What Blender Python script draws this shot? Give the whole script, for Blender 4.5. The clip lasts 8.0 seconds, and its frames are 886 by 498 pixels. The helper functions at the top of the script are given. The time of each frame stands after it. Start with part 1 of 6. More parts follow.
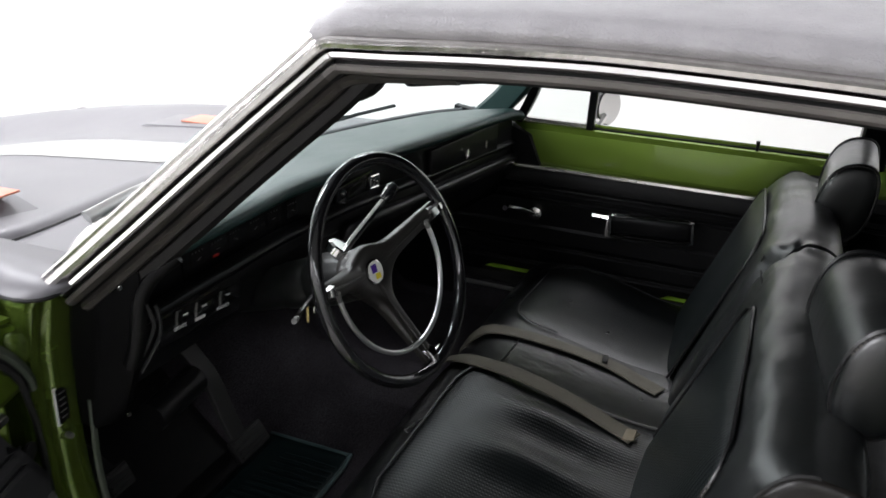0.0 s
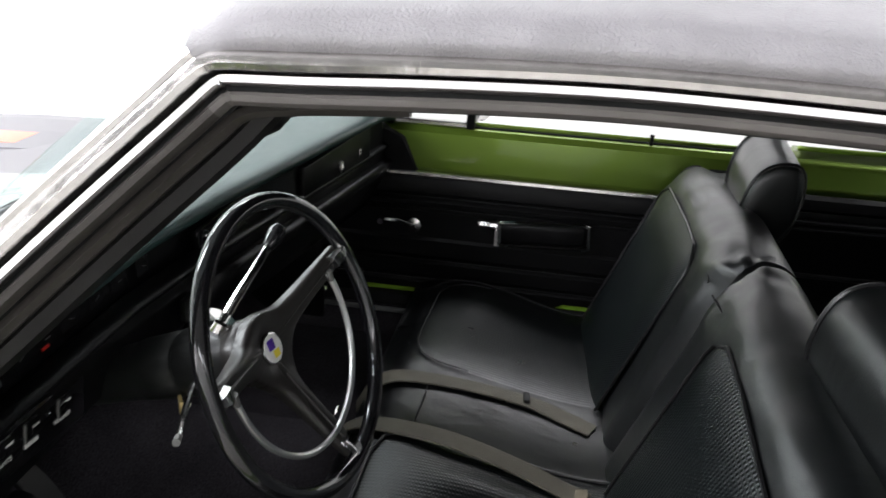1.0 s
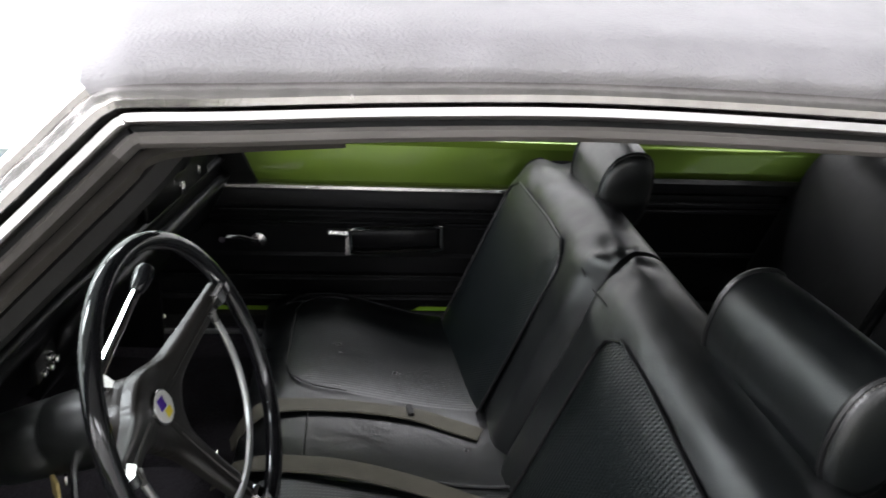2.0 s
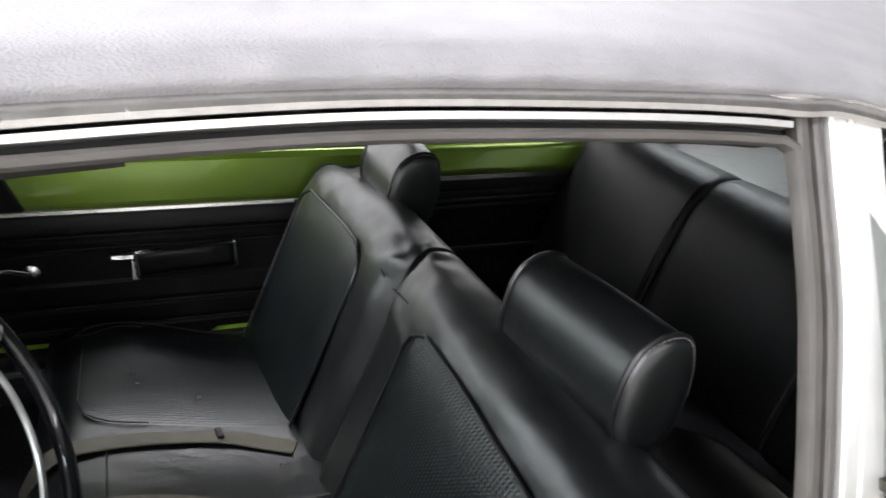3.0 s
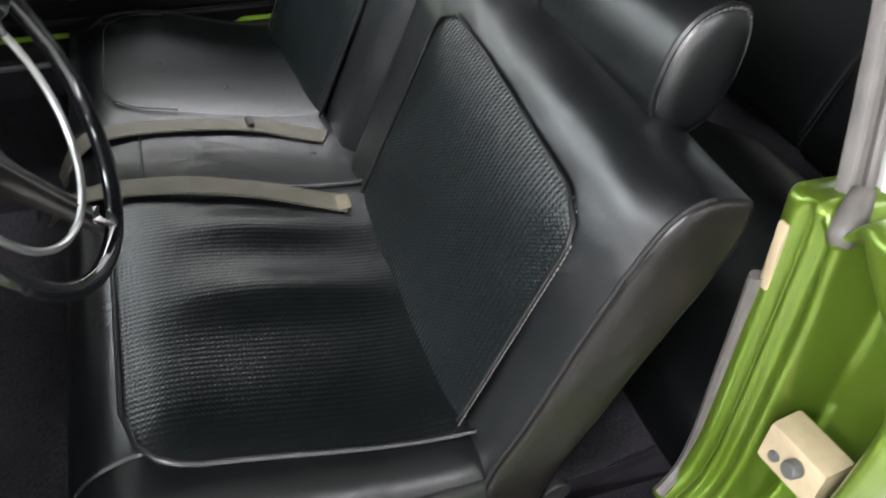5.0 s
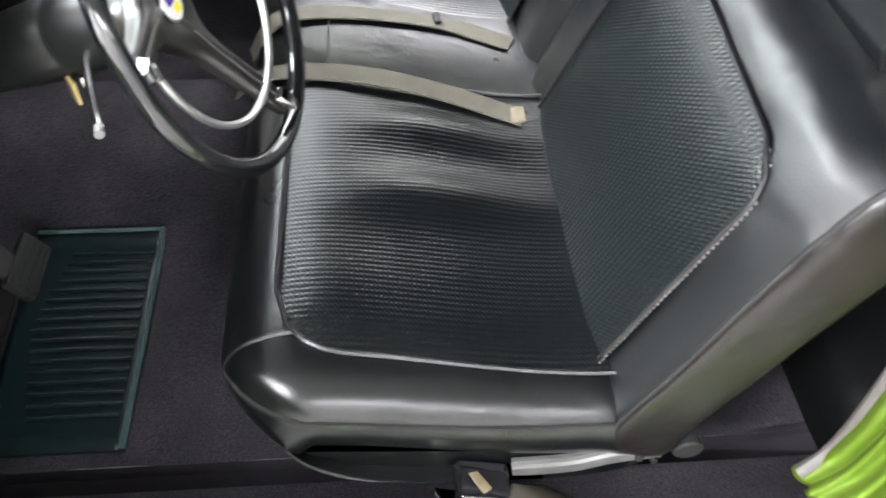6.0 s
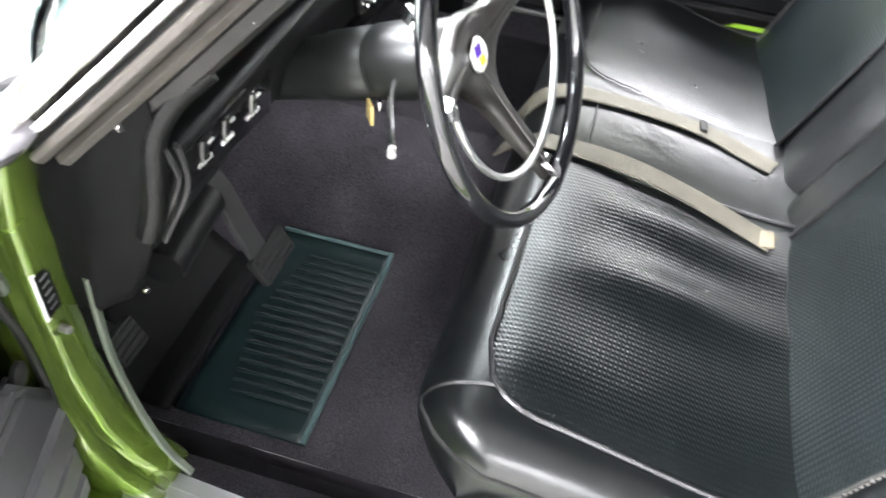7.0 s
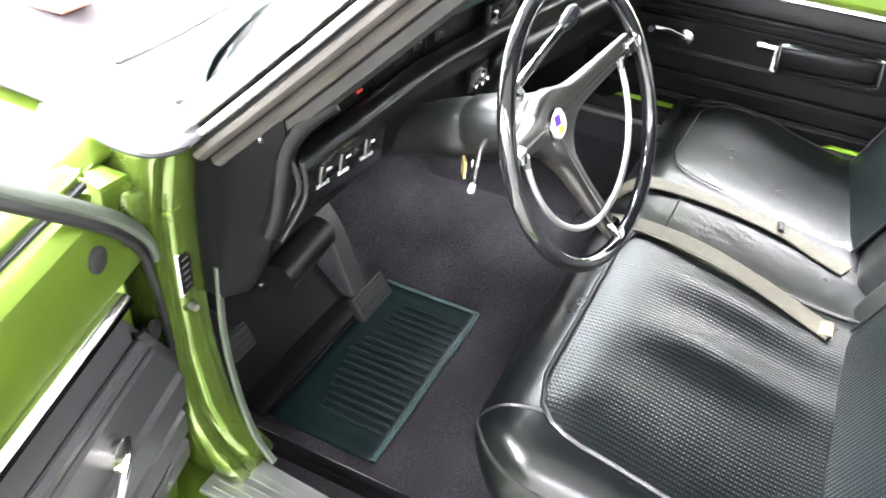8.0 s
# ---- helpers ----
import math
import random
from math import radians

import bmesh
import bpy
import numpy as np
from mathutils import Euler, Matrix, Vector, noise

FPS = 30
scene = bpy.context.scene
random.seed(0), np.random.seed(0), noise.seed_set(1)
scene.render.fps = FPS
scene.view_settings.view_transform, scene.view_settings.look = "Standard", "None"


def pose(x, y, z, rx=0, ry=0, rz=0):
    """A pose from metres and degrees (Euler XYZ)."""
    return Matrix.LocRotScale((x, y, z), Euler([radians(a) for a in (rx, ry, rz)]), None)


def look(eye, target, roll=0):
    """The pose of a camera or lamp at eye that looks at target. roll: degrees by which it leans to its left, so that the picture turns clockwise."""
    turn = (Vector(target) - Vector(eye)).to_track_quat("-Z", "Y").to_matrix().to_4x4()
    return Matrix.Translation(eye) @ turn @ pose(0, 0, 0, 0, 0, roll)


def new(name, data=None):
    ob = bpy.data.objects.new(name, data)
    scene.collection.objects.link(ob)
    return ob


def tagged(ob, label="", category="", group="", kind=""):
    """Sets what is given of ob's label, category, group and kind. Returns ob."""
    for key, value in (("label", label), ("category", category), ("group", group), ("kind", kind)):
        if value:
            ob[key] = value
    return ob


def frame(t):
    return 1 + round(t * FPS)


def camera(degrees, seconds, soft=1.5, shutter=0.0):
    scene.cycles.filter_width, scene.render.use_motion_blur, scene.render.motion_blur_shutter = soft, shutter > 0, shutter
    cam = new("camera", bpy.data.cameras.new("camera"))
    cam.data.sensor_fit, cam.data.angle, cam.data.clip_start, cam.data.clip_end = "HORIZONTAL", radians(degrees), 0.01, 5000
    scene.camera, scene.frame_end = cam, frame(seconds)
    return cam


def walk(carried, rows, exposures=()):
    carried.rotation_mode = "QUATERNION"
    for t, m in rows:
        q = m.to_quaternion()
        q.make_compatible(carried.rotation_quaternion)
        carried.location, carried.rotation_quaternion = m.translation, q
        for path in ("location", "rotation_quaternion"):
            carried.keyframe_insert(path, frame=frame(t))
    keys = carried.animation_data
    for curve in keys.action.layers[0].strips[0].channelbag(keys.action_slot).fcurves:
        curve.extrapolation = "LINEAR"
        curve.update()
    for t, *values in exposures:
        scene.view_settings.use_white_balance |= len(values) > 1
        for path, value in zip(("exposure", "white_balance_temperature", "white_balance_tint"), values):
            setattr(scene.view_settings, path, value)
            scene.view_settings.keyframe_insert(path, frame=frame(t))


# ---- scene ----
cam = camera(57.0, 8.0, 1.6, 0.35)
PATH = [
    (0, (-1.487, -0.555, 1.408), (0.237, 0.12, 0.65), 2.2),
    (0.5, (-1.344, -0.452, 1.403), (0.415, 0.083, 0.614), 2.8),
    (1, (-1.234, -0.33, 1.39), (0.587, -0.078, 0.602), 3.2),
    (1.2, (-1.211, -0.288, 1.4), (0.619, -0.138, 0.606), 3.5),
    (2.5, (-1.171, -0.199, 1.393), (0.622, -0.672, 0.644), 3.8),
    (3, (-1.181, -0.203, 1.397), (0.539, -0.909, 0.66), 4.0),
    (3.5, (-1.185, -0.213, 1.399), (0.45, -1.044, 0.599), 3.7),
    (4, (-1.179, -0.22, 1.383), (0.356, -1.047, 0.403), 4.0),
    (4.5, (-1.174, -0.215, 1.363), (0.277, -0.917, 0.179), 4.2),
    (4.7, (-1.174, -0.208, 1.352), (0.247, -0.863, 0.106), 4.9),
    (5.8, (-1.142, -0.213, 1.332), (0.161, -0.452, -0.167), 2.8),
    (6, (-1.141, -0.207, 1.331), (0.171, -0.362, -0.171), 3.1),
    (6.5, (-1.142, -0.178, 1.328), (0.198, -0.126, -0.156), 4.7),
    (7, (-1.166, -0.153, 1.331), (0.238, 0.152, -0.061), 5.5),
    (7.5, (-1.215, -0.182, 1.339), (0.243, 0.307, 0.061), 5.4),
    (8, (-1.318, -0.265, 1.354), (0.153, 0.384, 0.165), 4.5),
]
walk(cam, [(t, look(eye, target, roll)) for t, eye, target, roll in PATH],
     [(0, -2.35, 6200, 13), (1.0, -2.12, 6200, 13), (2.5, -1.9, 6200, 13), (3.5, -1.55, 6200, 13), (4.7, -1.22, 6200, 13), (5.8, -0.2, 6200, 13), (6.5, 0.46, 6200, 13), (7.2, 0.88, 6200, 13), (8.0, 1.1, 6200, 13)])

# ---- world, lights ----
world = bpy.data.worlds.new("studio_world")
world.use_nodes = True
scene.world = world
world.node_tree.nodes["Background"].inputs[0].default_value = (1.0, 1.0, 1.0, 1)
world.node_tree.nodes["Background"].inputs[1].default_value = 0.3
LAMP_POWER = 360.0


# ---- materials ----
def mat(name, color, rough=0.5, metal=0.0, grain=0.0, grain_scale=400.0, blotch=0.15, blotch_scale=9.0, coat=0.0,
        rough_var=0.08, ior=1.5, sheen=0.0, stretch=(1, 1, 1), detail=6.0, bump_dist=0.001, waves=0.0, wave_scale=11.0):
    m = bpy.data.materials.new(name)
    m.use_nodes = True
    nt = m.node_tree
    b = nt.nodes["Principled BSDF"]
    tc = nt.nodes.new("ShaderNodeTexCoord")
    mp = nt.nodes.new("ShaderNodeMapping")
    mp.inputs["Scale"].default_value = stretch
    nt.links.new(tc.outputs["Object"], mp.inputs["Vector"])
    big = nt.nodes.new("ShaderNodeTexNoise")
    big.inputs["Scale"].default_value = blotch_scale
    big.inputs["Detail"].default_value = detail
    nt.links.new(mp.outputs[0], big.inputs["Vector"])
    mix = nt.nodes.new("ShaderNodeMix")
    mix.data_type = "RGBA"
    lo = [c * (1 - blotch) for c in color]
    hi = [min(1, c * (1 + blotch)) for c in color]
    mix.inputs[6].default_value = (*lo, 1)
    mix.inputs[7].default_value = (*hi, 1)
    nt.links.new(big.outputs["Fac"], mix.inputs[0])
    nt.links.new(mix.outputs[2], b.inputs["Base Color"])
    rr = nt.nodes.new("ShaderNodeMapRange")
    rr.inputs[3].default_value = max(0.02, rough - rough_var)
    rr.inputs[4].default_value = min(1, rough + rough_var)
    nt.links.new(big.outputs["Fac"], rr.inputs[0])
    nt.links.new(rr.outputs[0], b.inputs["Roughness"])
    b.inputs["Metallic"].default_value = metal
    b.inputs["IOR"].default_value = ior
    b.inputs["Coat Weight"].default_value = coat
    b.inputs["Coat Roughness"].default_value = 0.04
    b.inputs["Sheen Weight"].default_value = sheen
    if grain:
        fine = nt.nodes.new("ShaderNodeTexNoise")
        fine.inputs["Scale"].default_value = grain_scale
        fine.inputs["Detail"].default_value = 4
        nt.links.new(mp.outputs[0], fine.inputs["Vector"])
        bp = nt.nodes.new("ShaderNodeBump")
        bp.inputs["Strength"].default_value = grain
        bp.inputs["Distance"].default_value = bump_dist
        nt.links.new(fine.outputs["Fac"], bp.inputs["Height"])
        nt.links.new(bp.outputs[0], b.inputs["Normal"])
        if waves:
            wv = nt.nodes.new("ShaderNodeTexNoise")
            wv.inputs["Scale"].default_value = wave_scale
            wv.inputs["Detail"].default_value = 2
            wv.inputs["Distortion"].default_value = 0.6
            nt.links.new(mp.outputs[0], wv.inputs["Vector"])
            b2 = nt.nodes.new("ShaderNodeBump")
            b2.inputs["Strength"].default_value = waves
            b2.inputs["Distance"].default_value = 0.02
            nt.links.new(wv.outputs["Fac"], b2.inputs["Height"])
            nt.links.new(b2.outputs[0], bp.inputs["Normal"])
    return m


def weave_mat(name, color, axes, pitch=(0.0085, 0.0065), rough=0.3, ior=1.48, relief=0.27):
    """Ribbed basket-weave vinyl: two crossing sine ridges along the given axes."""
    m = mat(name, color, rough, blotch=0.2, blotch_scale=14, ior=ior, rough_var=0.015)
    nt = m.node_tree
    b = nt.nodes["Principled BSDF"]
    tc = nt.nodes.new("ShaderNodeTexCoord")
    sep = nt.nodes.new("ShaderNodeSeparateXYZ")
    nt.links.new(tc.outputs["Object"], sep.inputs[0])
    waves = []
    for ax, p, ph in zip(axes, pitch, (0.0, 0.7)):
        mul = nt.nodes.new("ShaderNodeMath")
        mul.operation = "MULTIPLY"
        mul.inputs[1].default_value = 2 * math.pi / p
        nt.links.new(sep.outputs[ax], mul.inputs[0])
        sn = nt.nodes.new("ShaderNodeMath")
        sn.operation = "SINE"
        nt.links.new(mul.outputs[0], sn.inputs[0])
        waves.append(sn)
    prod = nt.nodes.new("ShaderNodeMath")
    prod.operation = "MULTIPLY"
    nt.links.new(waves[0].outputs[0], prod.inputs[0])
    nt.links.new(waves[1].outputs[0], prod.inputs[1])
    add = nt.nodes.new("ShaderNodeMath")
    add.operation = "MULTIPLY_ADD"
    add.inputs[1].default_value = 0.9
    nt.links.new(waves[0].outputs[0], add.inputs[0])
    nt.links.new(prod.outputs[0], add.inputs[2])
    bp = nt.nodes.new("ShaderNodeBump")
    bp.inputs["Strength"].default_value = relief
    bp.inputs["Distance"].default_value = 0.0007
    nt.links.new(add.outputs[0], bp.inputs["Height"])
    nt.links.new(bp.outputs[0], b.inputs["Normal"])
    return m


def glass_mat(name, tint, gloss=0.6, film=0.05):
    m = bpy.data.materials.new(name)
    m.use_nodes = True
    nt = m.node_tree
    nt.nodes.remove(nt.nodes["Principled BSDF"])
    tr = nt.nodes.new("ShaderNodeBsdfTransparent")
    tr.inputs[0].default_value = (*tint, 1)
    gl = nt.nodes.new("ShaderNodeBsdfGlossy")
    gl.inputs["Roughness"].default_value = 0.02
    lw = nt.nodes.new("ShaderNodeLayerWeight")
    lw.inputs[0].default_value = 0.5
    pw = nt.nodes.new("ShaderNodeMath")
    pw.operation = "POWER"
    pw.inputs[1].default_value = 4.0
    fr = nt.nodes.new("ShaderNodeMath")
    fr.operation = "MULTIPLY_ADD"
    fr.inputs[1].default_value = gloss
    fr.inputs[2].default_value = film
    nt.links.new(lw.outputs["Facing"], pw.inputs[0])
    nt.links.new(pw.outputs[0], fr.inputs[0])
    mx = nt.nodes.new("ShaderNodeMixShader")
    nt.links.new(fr.outputs[0], mx.inputs[0])
    nt.links.new(tr.outputs[0], mx.inputs[1])
    nt.links.new(gl.outputs[0], mx.inputs[2])
    nt.links.new(mx.outputs[0], nt.nodes["Material Output"].inputs[0])
    return m


def glow_mat(name, color, strength):
    m = bpy.data.materials.new(name)
    m.use_nodes = True
    b = m.node_tree.nodes["Principled BSDF"]
    b.inputs["Base Color"].default_value = (0.8, 0.8, 0.8, 1)
    b.inputs["Emission Color"].default_value = (*color, 1)
    b.inputs["Emission Strength"].default_value = strength
    return m


VINYL = mat("black_seat_vinyl", (0.0035, 0.0043, 0.0046), 0.34, grain=0.2, grain_scale=420, blotch=0.25, rough_var=0.015, waves=0.1, wave_scale=10.0, ior=1.7)
CUSHVINYL = mat("black_cushion_vinyl", (0.003, 0.0036, 0.0038), 0.28, grain=0.2, grain_scale=420, blotch=0.25, rough_var=0.015, waves=0.14, wave_scale=9.0, ior=1.48)
SIDEVINYL = mat("worn_brown_black_vinyl", (0.0075, 0.0066, 0.006), 0.3, grain=0.2, grain_scale=420, blotch=0.4, blotch_scale=14, rough_var=0.04, waves=0.18, wave_scale=9.0, ior=1.36)
REARVINYL = mat("dull_black_rear_vinyl", (0.0024, 0.0027, 0.0028), 0.42, grain=0.2, grain_scale=420, blotch=0.25, rough_var=0.02, waves=0.12, ior=1.24)
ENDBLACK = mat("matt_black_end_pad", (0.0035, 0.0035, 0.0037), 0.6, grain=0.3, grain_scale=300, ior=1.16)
VINYL_SIDE = mat("black_smooth_vinyl", (0.006, 0.006, 0.0065), 0.36, rough_var=0.03, grain=0.25, grain_scale=300, blotch=0.25, waves=0.15)
WEAVE_FLAT = weave_mat("woven_vinyl_cushion", (0.003, 0.004, 0.0042), (0, 1), pitch=(0.0078, 0.0058), rough=0.28, ior=1.45)
WEAVE_BACK = weave_mat("woven_vinyl_back", (0.0036, 0.0052, 0.0055), (0, 2), pitch=(0.008, 0.0058), relief=0.45, ior=1.38)
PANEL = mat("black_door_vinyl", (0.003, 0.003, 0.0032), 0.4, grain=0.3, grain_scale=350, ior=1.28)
# Same vinyl as PANEL, lightened to paint in the light on the open door.
LITDOORVINYL = mat("lit_black_door_vinyl", (0.03, 0.03, 0.032), 0.36, grain=0.3, grain_scale=350, ior=1.5, blotch=0.3, rough_var=0.06)
DASHPAD = mat("black_dash_pad", (0.012, 0.036, 0.033), 0.42, grain=0.5, grain_scale=260, blotch=0.2)
DASHBLACK = mat("black_dash_plastic", (0.004, 0.004, 0.0043), 0.36, grain=0.12, grain_scale=500, ior=1.34)
GLOSSBLACK = mat("gloss_black_plastic", (0.008, 0.008, 0.009), 0.08, blotch=0.2, rough_var=0.03, coat=0.4)
COLUMNPAINT = mat("dark_column_paint", (0.008, 0.0088, 0.0084), 0.38, grain=0.08, grain_scale=300, rough_var=0.04)
GARNISH = mat("dark_grey_pillar_vinyl", (0.008, 0.0076, 0.0072), 0.45, grain=0.2, grain_scale=300, blotch=0.25, ior=1.38)
SPOKE = mat("satin_brown_black_spoke", (0.013, 0.0118, 0.0105), 0.33, grain=0.06, grain_scale=600)
CARPET = mat("black_loop_carpet", (0.043, 0.0395, 0.0455), 0.95, grain=1.0, grain_scale=700, blotch=0.6, blotch_scale=11, sheen=0.02, bump_dist=0.006, detail=12.0, ior=1.1)


def speckle(m, scale, lo, hi):
    """Fine light and dark tufts over the base colour."""
    nt = m.node_tree
    b = nt.nodes["Principled BSDF"]
    src = b.inputs["Base Color"].links[0].from_socket
    tc = nt.nodes.new("ShaderNodeTexCoord")
    tuft = nt.nodes.new("ShaderNodeTexNoise")
    tuft.inputs["Scale"].default_value = scale
    tuft.inputs["Detail"].default_value = 3.0
    nt.links.new(tc.outputs["Object"], tuft.inputs["Vector"])
    span = nt.nodes.new("ShaderNodeMapRange")
    for k, v in enumerate((0.33, 0.67, lo, hi)):
        span.inputs[k + 1].default_value = v
    nt.links.new(tuft.outputs["Fac"], span.inputs[0])
    mul = nt.nodes.new("ShaderNodeVectorMath")
    mul.operation = "SCALE"
    nt.links.new(src, mul.inputs[0])
    nt.links.new(span.outputs[0], mul.inputs["Scale"])
    nt.links.new(mul.outputs[0], b.inputs["Base Color"])


speckle(CARPET, 420, 0.4, 1.65)
FELT = mat("dark_floor_felt", (0.02, 0.018, 0.021), 0.9, grain=0.8, grain_scale=500, blotch=0.5, blotch_scale=14, ior=1.1)
MATEDGE = mat("worn_teal_mat_edge", (0.042, 0.07, 0.07), 0.35, blotch=0.5, blotch_scale=30)
FOOTRUBBER = mat("worn_dark_rubber", (0.075, 0.068, 0.06), 0.5, grain=0.4, grain_scale=180, blotch=0.5, blotch_scale=50)
SEALGREY = mat("grey_green_edge_rubber", (0.05, 0.06, 0.045), 0.45, grain=0.3, grain_scale=180, blotch=0.3)
MATRUBBER = mat("dark_teal_mat_rubber", (0.0035, 0.0085, 0.0092), 0.3, ior=1.36, grain=0.15, grain_scale=200, blotch=0.4, blotch_scale=22, rough_var=0.03)
CHROME = mat("chrome", (0.78, 0.77, 0.76), 0.09, metal=1.0, blotch=0.06, blotch_scale=40, rough_var=0.05, grain=0.06, grain_scale=90)
WORNCHROME = mat("worn_chrome", (0.66, 0.64, 0.62), 0.2, metal=1.0, blotch=0.25, blotch_scale=60, rough_var=0.14, grain=0.25, grain_scale=120)
ALU = mat("scuffed_aluminium", (0.62, 0.63, 0.62), 0.34, metal=0.9, blotch=0.14, blotch_scale=24, rough_var=0.12, grain=0.12, grain_scale=160)
BRIGHTTRIM = mat("bright_anodised_trim", (0.8, 0.79, 0.77), 0.42, metal=0.55, blotch=0.08, blotch_scale=30, rough_var=0.08)
STEEL = mat("grey_bracket_steel", (0.14, 0.14, 0.135), 0.5, metal=0.5, blotch=0.25, blotch_scale=30, grain=0.15, grain_scale=120)
STRIPGREY = mat("dull_bright_strip", (0.035, 0.035, 0.034), 0.4, metal=0.2, blotch=0.4, blotch_scale=40)
PEDALGREY = mat("dull_grey_steel", (0.022, 0.022, 0.022), 0.5, blotch=0.3, blotch_scale=30)
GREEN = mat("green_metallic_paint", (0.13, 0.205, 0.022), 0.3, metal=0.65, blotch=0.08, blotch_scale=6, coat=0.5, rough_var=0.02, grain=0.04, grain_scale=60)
EDGEGREEN = mat("plain_green_edge_paint", (0.22, 0.4, 0.03), 0.4, blotch=0.1)
LABELTAN = mat("dull_tan_label", (0.16, 0.13, 0.08), 0.5, blotch=0.4, blotch_scale=60)
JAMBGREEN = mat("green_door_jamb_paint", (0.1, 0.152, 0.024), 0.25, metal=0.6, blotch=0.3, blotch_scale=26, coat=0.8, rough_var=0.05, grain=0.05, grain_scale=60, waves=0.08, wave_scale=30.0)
RUBBER = mat("grey_weather_rubber", (0.1, 0.092, 0.085), 0.5, grain=0.4, grain_scale=180, blotch=0.35, blotch_scale=25, stretch=(1, 0.3, 1))
SEALDARK = mat("dark_brown_rubber", (0.035, 0.031, 0.027), 0.5, grain=0.4, grain_scale=180, blotch=0.35, blotch_scale=25)
BLACKRUBBER = mat("black_rubber", (0.01, 0.01, 0.01), 0.6, ior=1.35, grain=0.3, grain_scale=150, blotch=0.3)
# Black vinyl; its bright sheen is painted in as a pale grey base.
ROOFVINYL = mat("black_grained_roof_vinyl_sheen", (0.32, 0.312, 0.322), 0.52, grain=0.9, grain_scale=330, blotch=0.3, blotch_scale=18, rough_var=0.1, bump_dist=0.0016, ior=1.5)
HEADLINER = mat("black_headliner", (0.008, 0.008, 0.008), 0.85, grain=0.3, grain_scale=300, ior=1.3)
HOODBLACK = mat("satin_black_paint", (0.12, 0.117, 0.127), 0.42, blotch=0.15, blotch_scale=4, grain=0.08, grain_scale=300)
TAN = mat("tan_worn_primer", (0.42, 0.34, 0.22), 0.5, blotch=0.25, blotch_scale=40)
ORANGE = mat("orange_vent_paint", (0.62, 0.2, 0.12), 0.4)
BELT = mat("olive_grey_webbing", (0.088, 0.081, 0.06), 0.75, grain=0.7, grain_scale=700, blotch=0.4, blotch_scale=35)
WHITEPLASTIC = mat("white_enamel", (0.75, 0.75, 0.73), 0.25)
VIOLET = mat("violet_enamel", (0.08, 0.03, 0.3), 0.25)
STITCH = mat("tan_stitched_webbing", (0.14, 0.118, 0.078), 0.7, grain=0.6, grain_scale=700, blotch=0.4, blotch_scale=60)
THREAD = mat("grey_sewing_thread", (0.09, 0.085, 0.08), 0.6)
PALEBAND = mat("pale_silver_green_paint", (0.27, 0.29, 0.26), 0.3, blotch=0.05, blotch_scale=4, coat=0.5)
YELLOW = mat("yellow_enamel", (0.75, 0.62, 0.03), 0.3)
REDMARK = mat("red_needle", (0.7, 0.03, 0.02), 0.4)
DIAL = mat("dark_dial_face", (0.006, 0.006, 0.0066), 0.25, ior=1.36)
BRASS = mat("yellowed_tag", (0.42, 0.33, 0.13), 0.4, blotch=0.2)
WALLWHITE = mat("white_wall_paint", (0.82, 0.82, 0.81), 0.6, grain=0.1, grain_scale=80, blotch=0.03, blotch_scale=1.5)
CEILPAINT = mat("grey_ceiling_paint", (0.26, 0.26, 0.26), 0.8, blotch=0.06, blotch_scale=1.5)
GREYWALL = mat("grey_studio_paint", (0.5, 0.5, 0.5), 0.7, grain=0.1, grain_scale=80, blotch=0.05, blotch_scale=1.5)
FLOORMAT = mat("pale_sealed_concrete", (0.56, 0.54, 0.51), 0.3, grain=0.08, grain_scale=40, blotch=0.1, blotch_scale=1.2)
GLASS_TINT = glass_mat("green_tinted_glass", (0.88, 0.96, 0.945), 0.18)
GLASS_SIDE = glass_mat("side_glass", (0.86, 0.9, 0.88), 0.7)
GLASS_FILM = glass_mat("reflective_quarter_glass", (0.6, 0.62, 0.62), 0.55, 0.2)
MIRROR = mat("mirror_silver", (0.9, 0.9, 0.9), 0.02, metal=1.0, blotch=0.0, rough_var=0.0)
LAMPGLOW = glow_mat("lamp_diffuser", (1.0, 0.98, 0.95), 9.0)


# ---- mesh helpers ----
def finish(bm, name, material, parent=None, label="", solid=0.0, angle=35, smooth=True):
    bmesh.ops.recalc_face_normals(bm, faces=bm.faces)
    me = bpy.data.meshes.new(name)
    bm.to_mesh(me)
    bm.free()
    if smooth:
        for p in me.polygons:
            p.use_smooth = True
        me.set_sharp_from_angle(angle=radians(angle))
    me.materials.append(material)
    ob = new(name, me)
    if parent is not None:
        ob.parent = parent
    if label:
        ob["label"] = label
    if solid:
        s = ob.modifiers.new("thickness", "SOLIDIFY")
        s.thickness, s.offset = solid, 0
    return ob


def part(name, bm, material, parent, label="", **kw):
    return finish(bm, name, material, parent, label, **kw)


def thing(name, label, category, group="", kind="", at=(0, 0, 0)):
    e = new(name)
    e.empty_display_size = 0.05
    return tagged(e, label, category, group, kind)


def V(*a):
    return Vector(a)


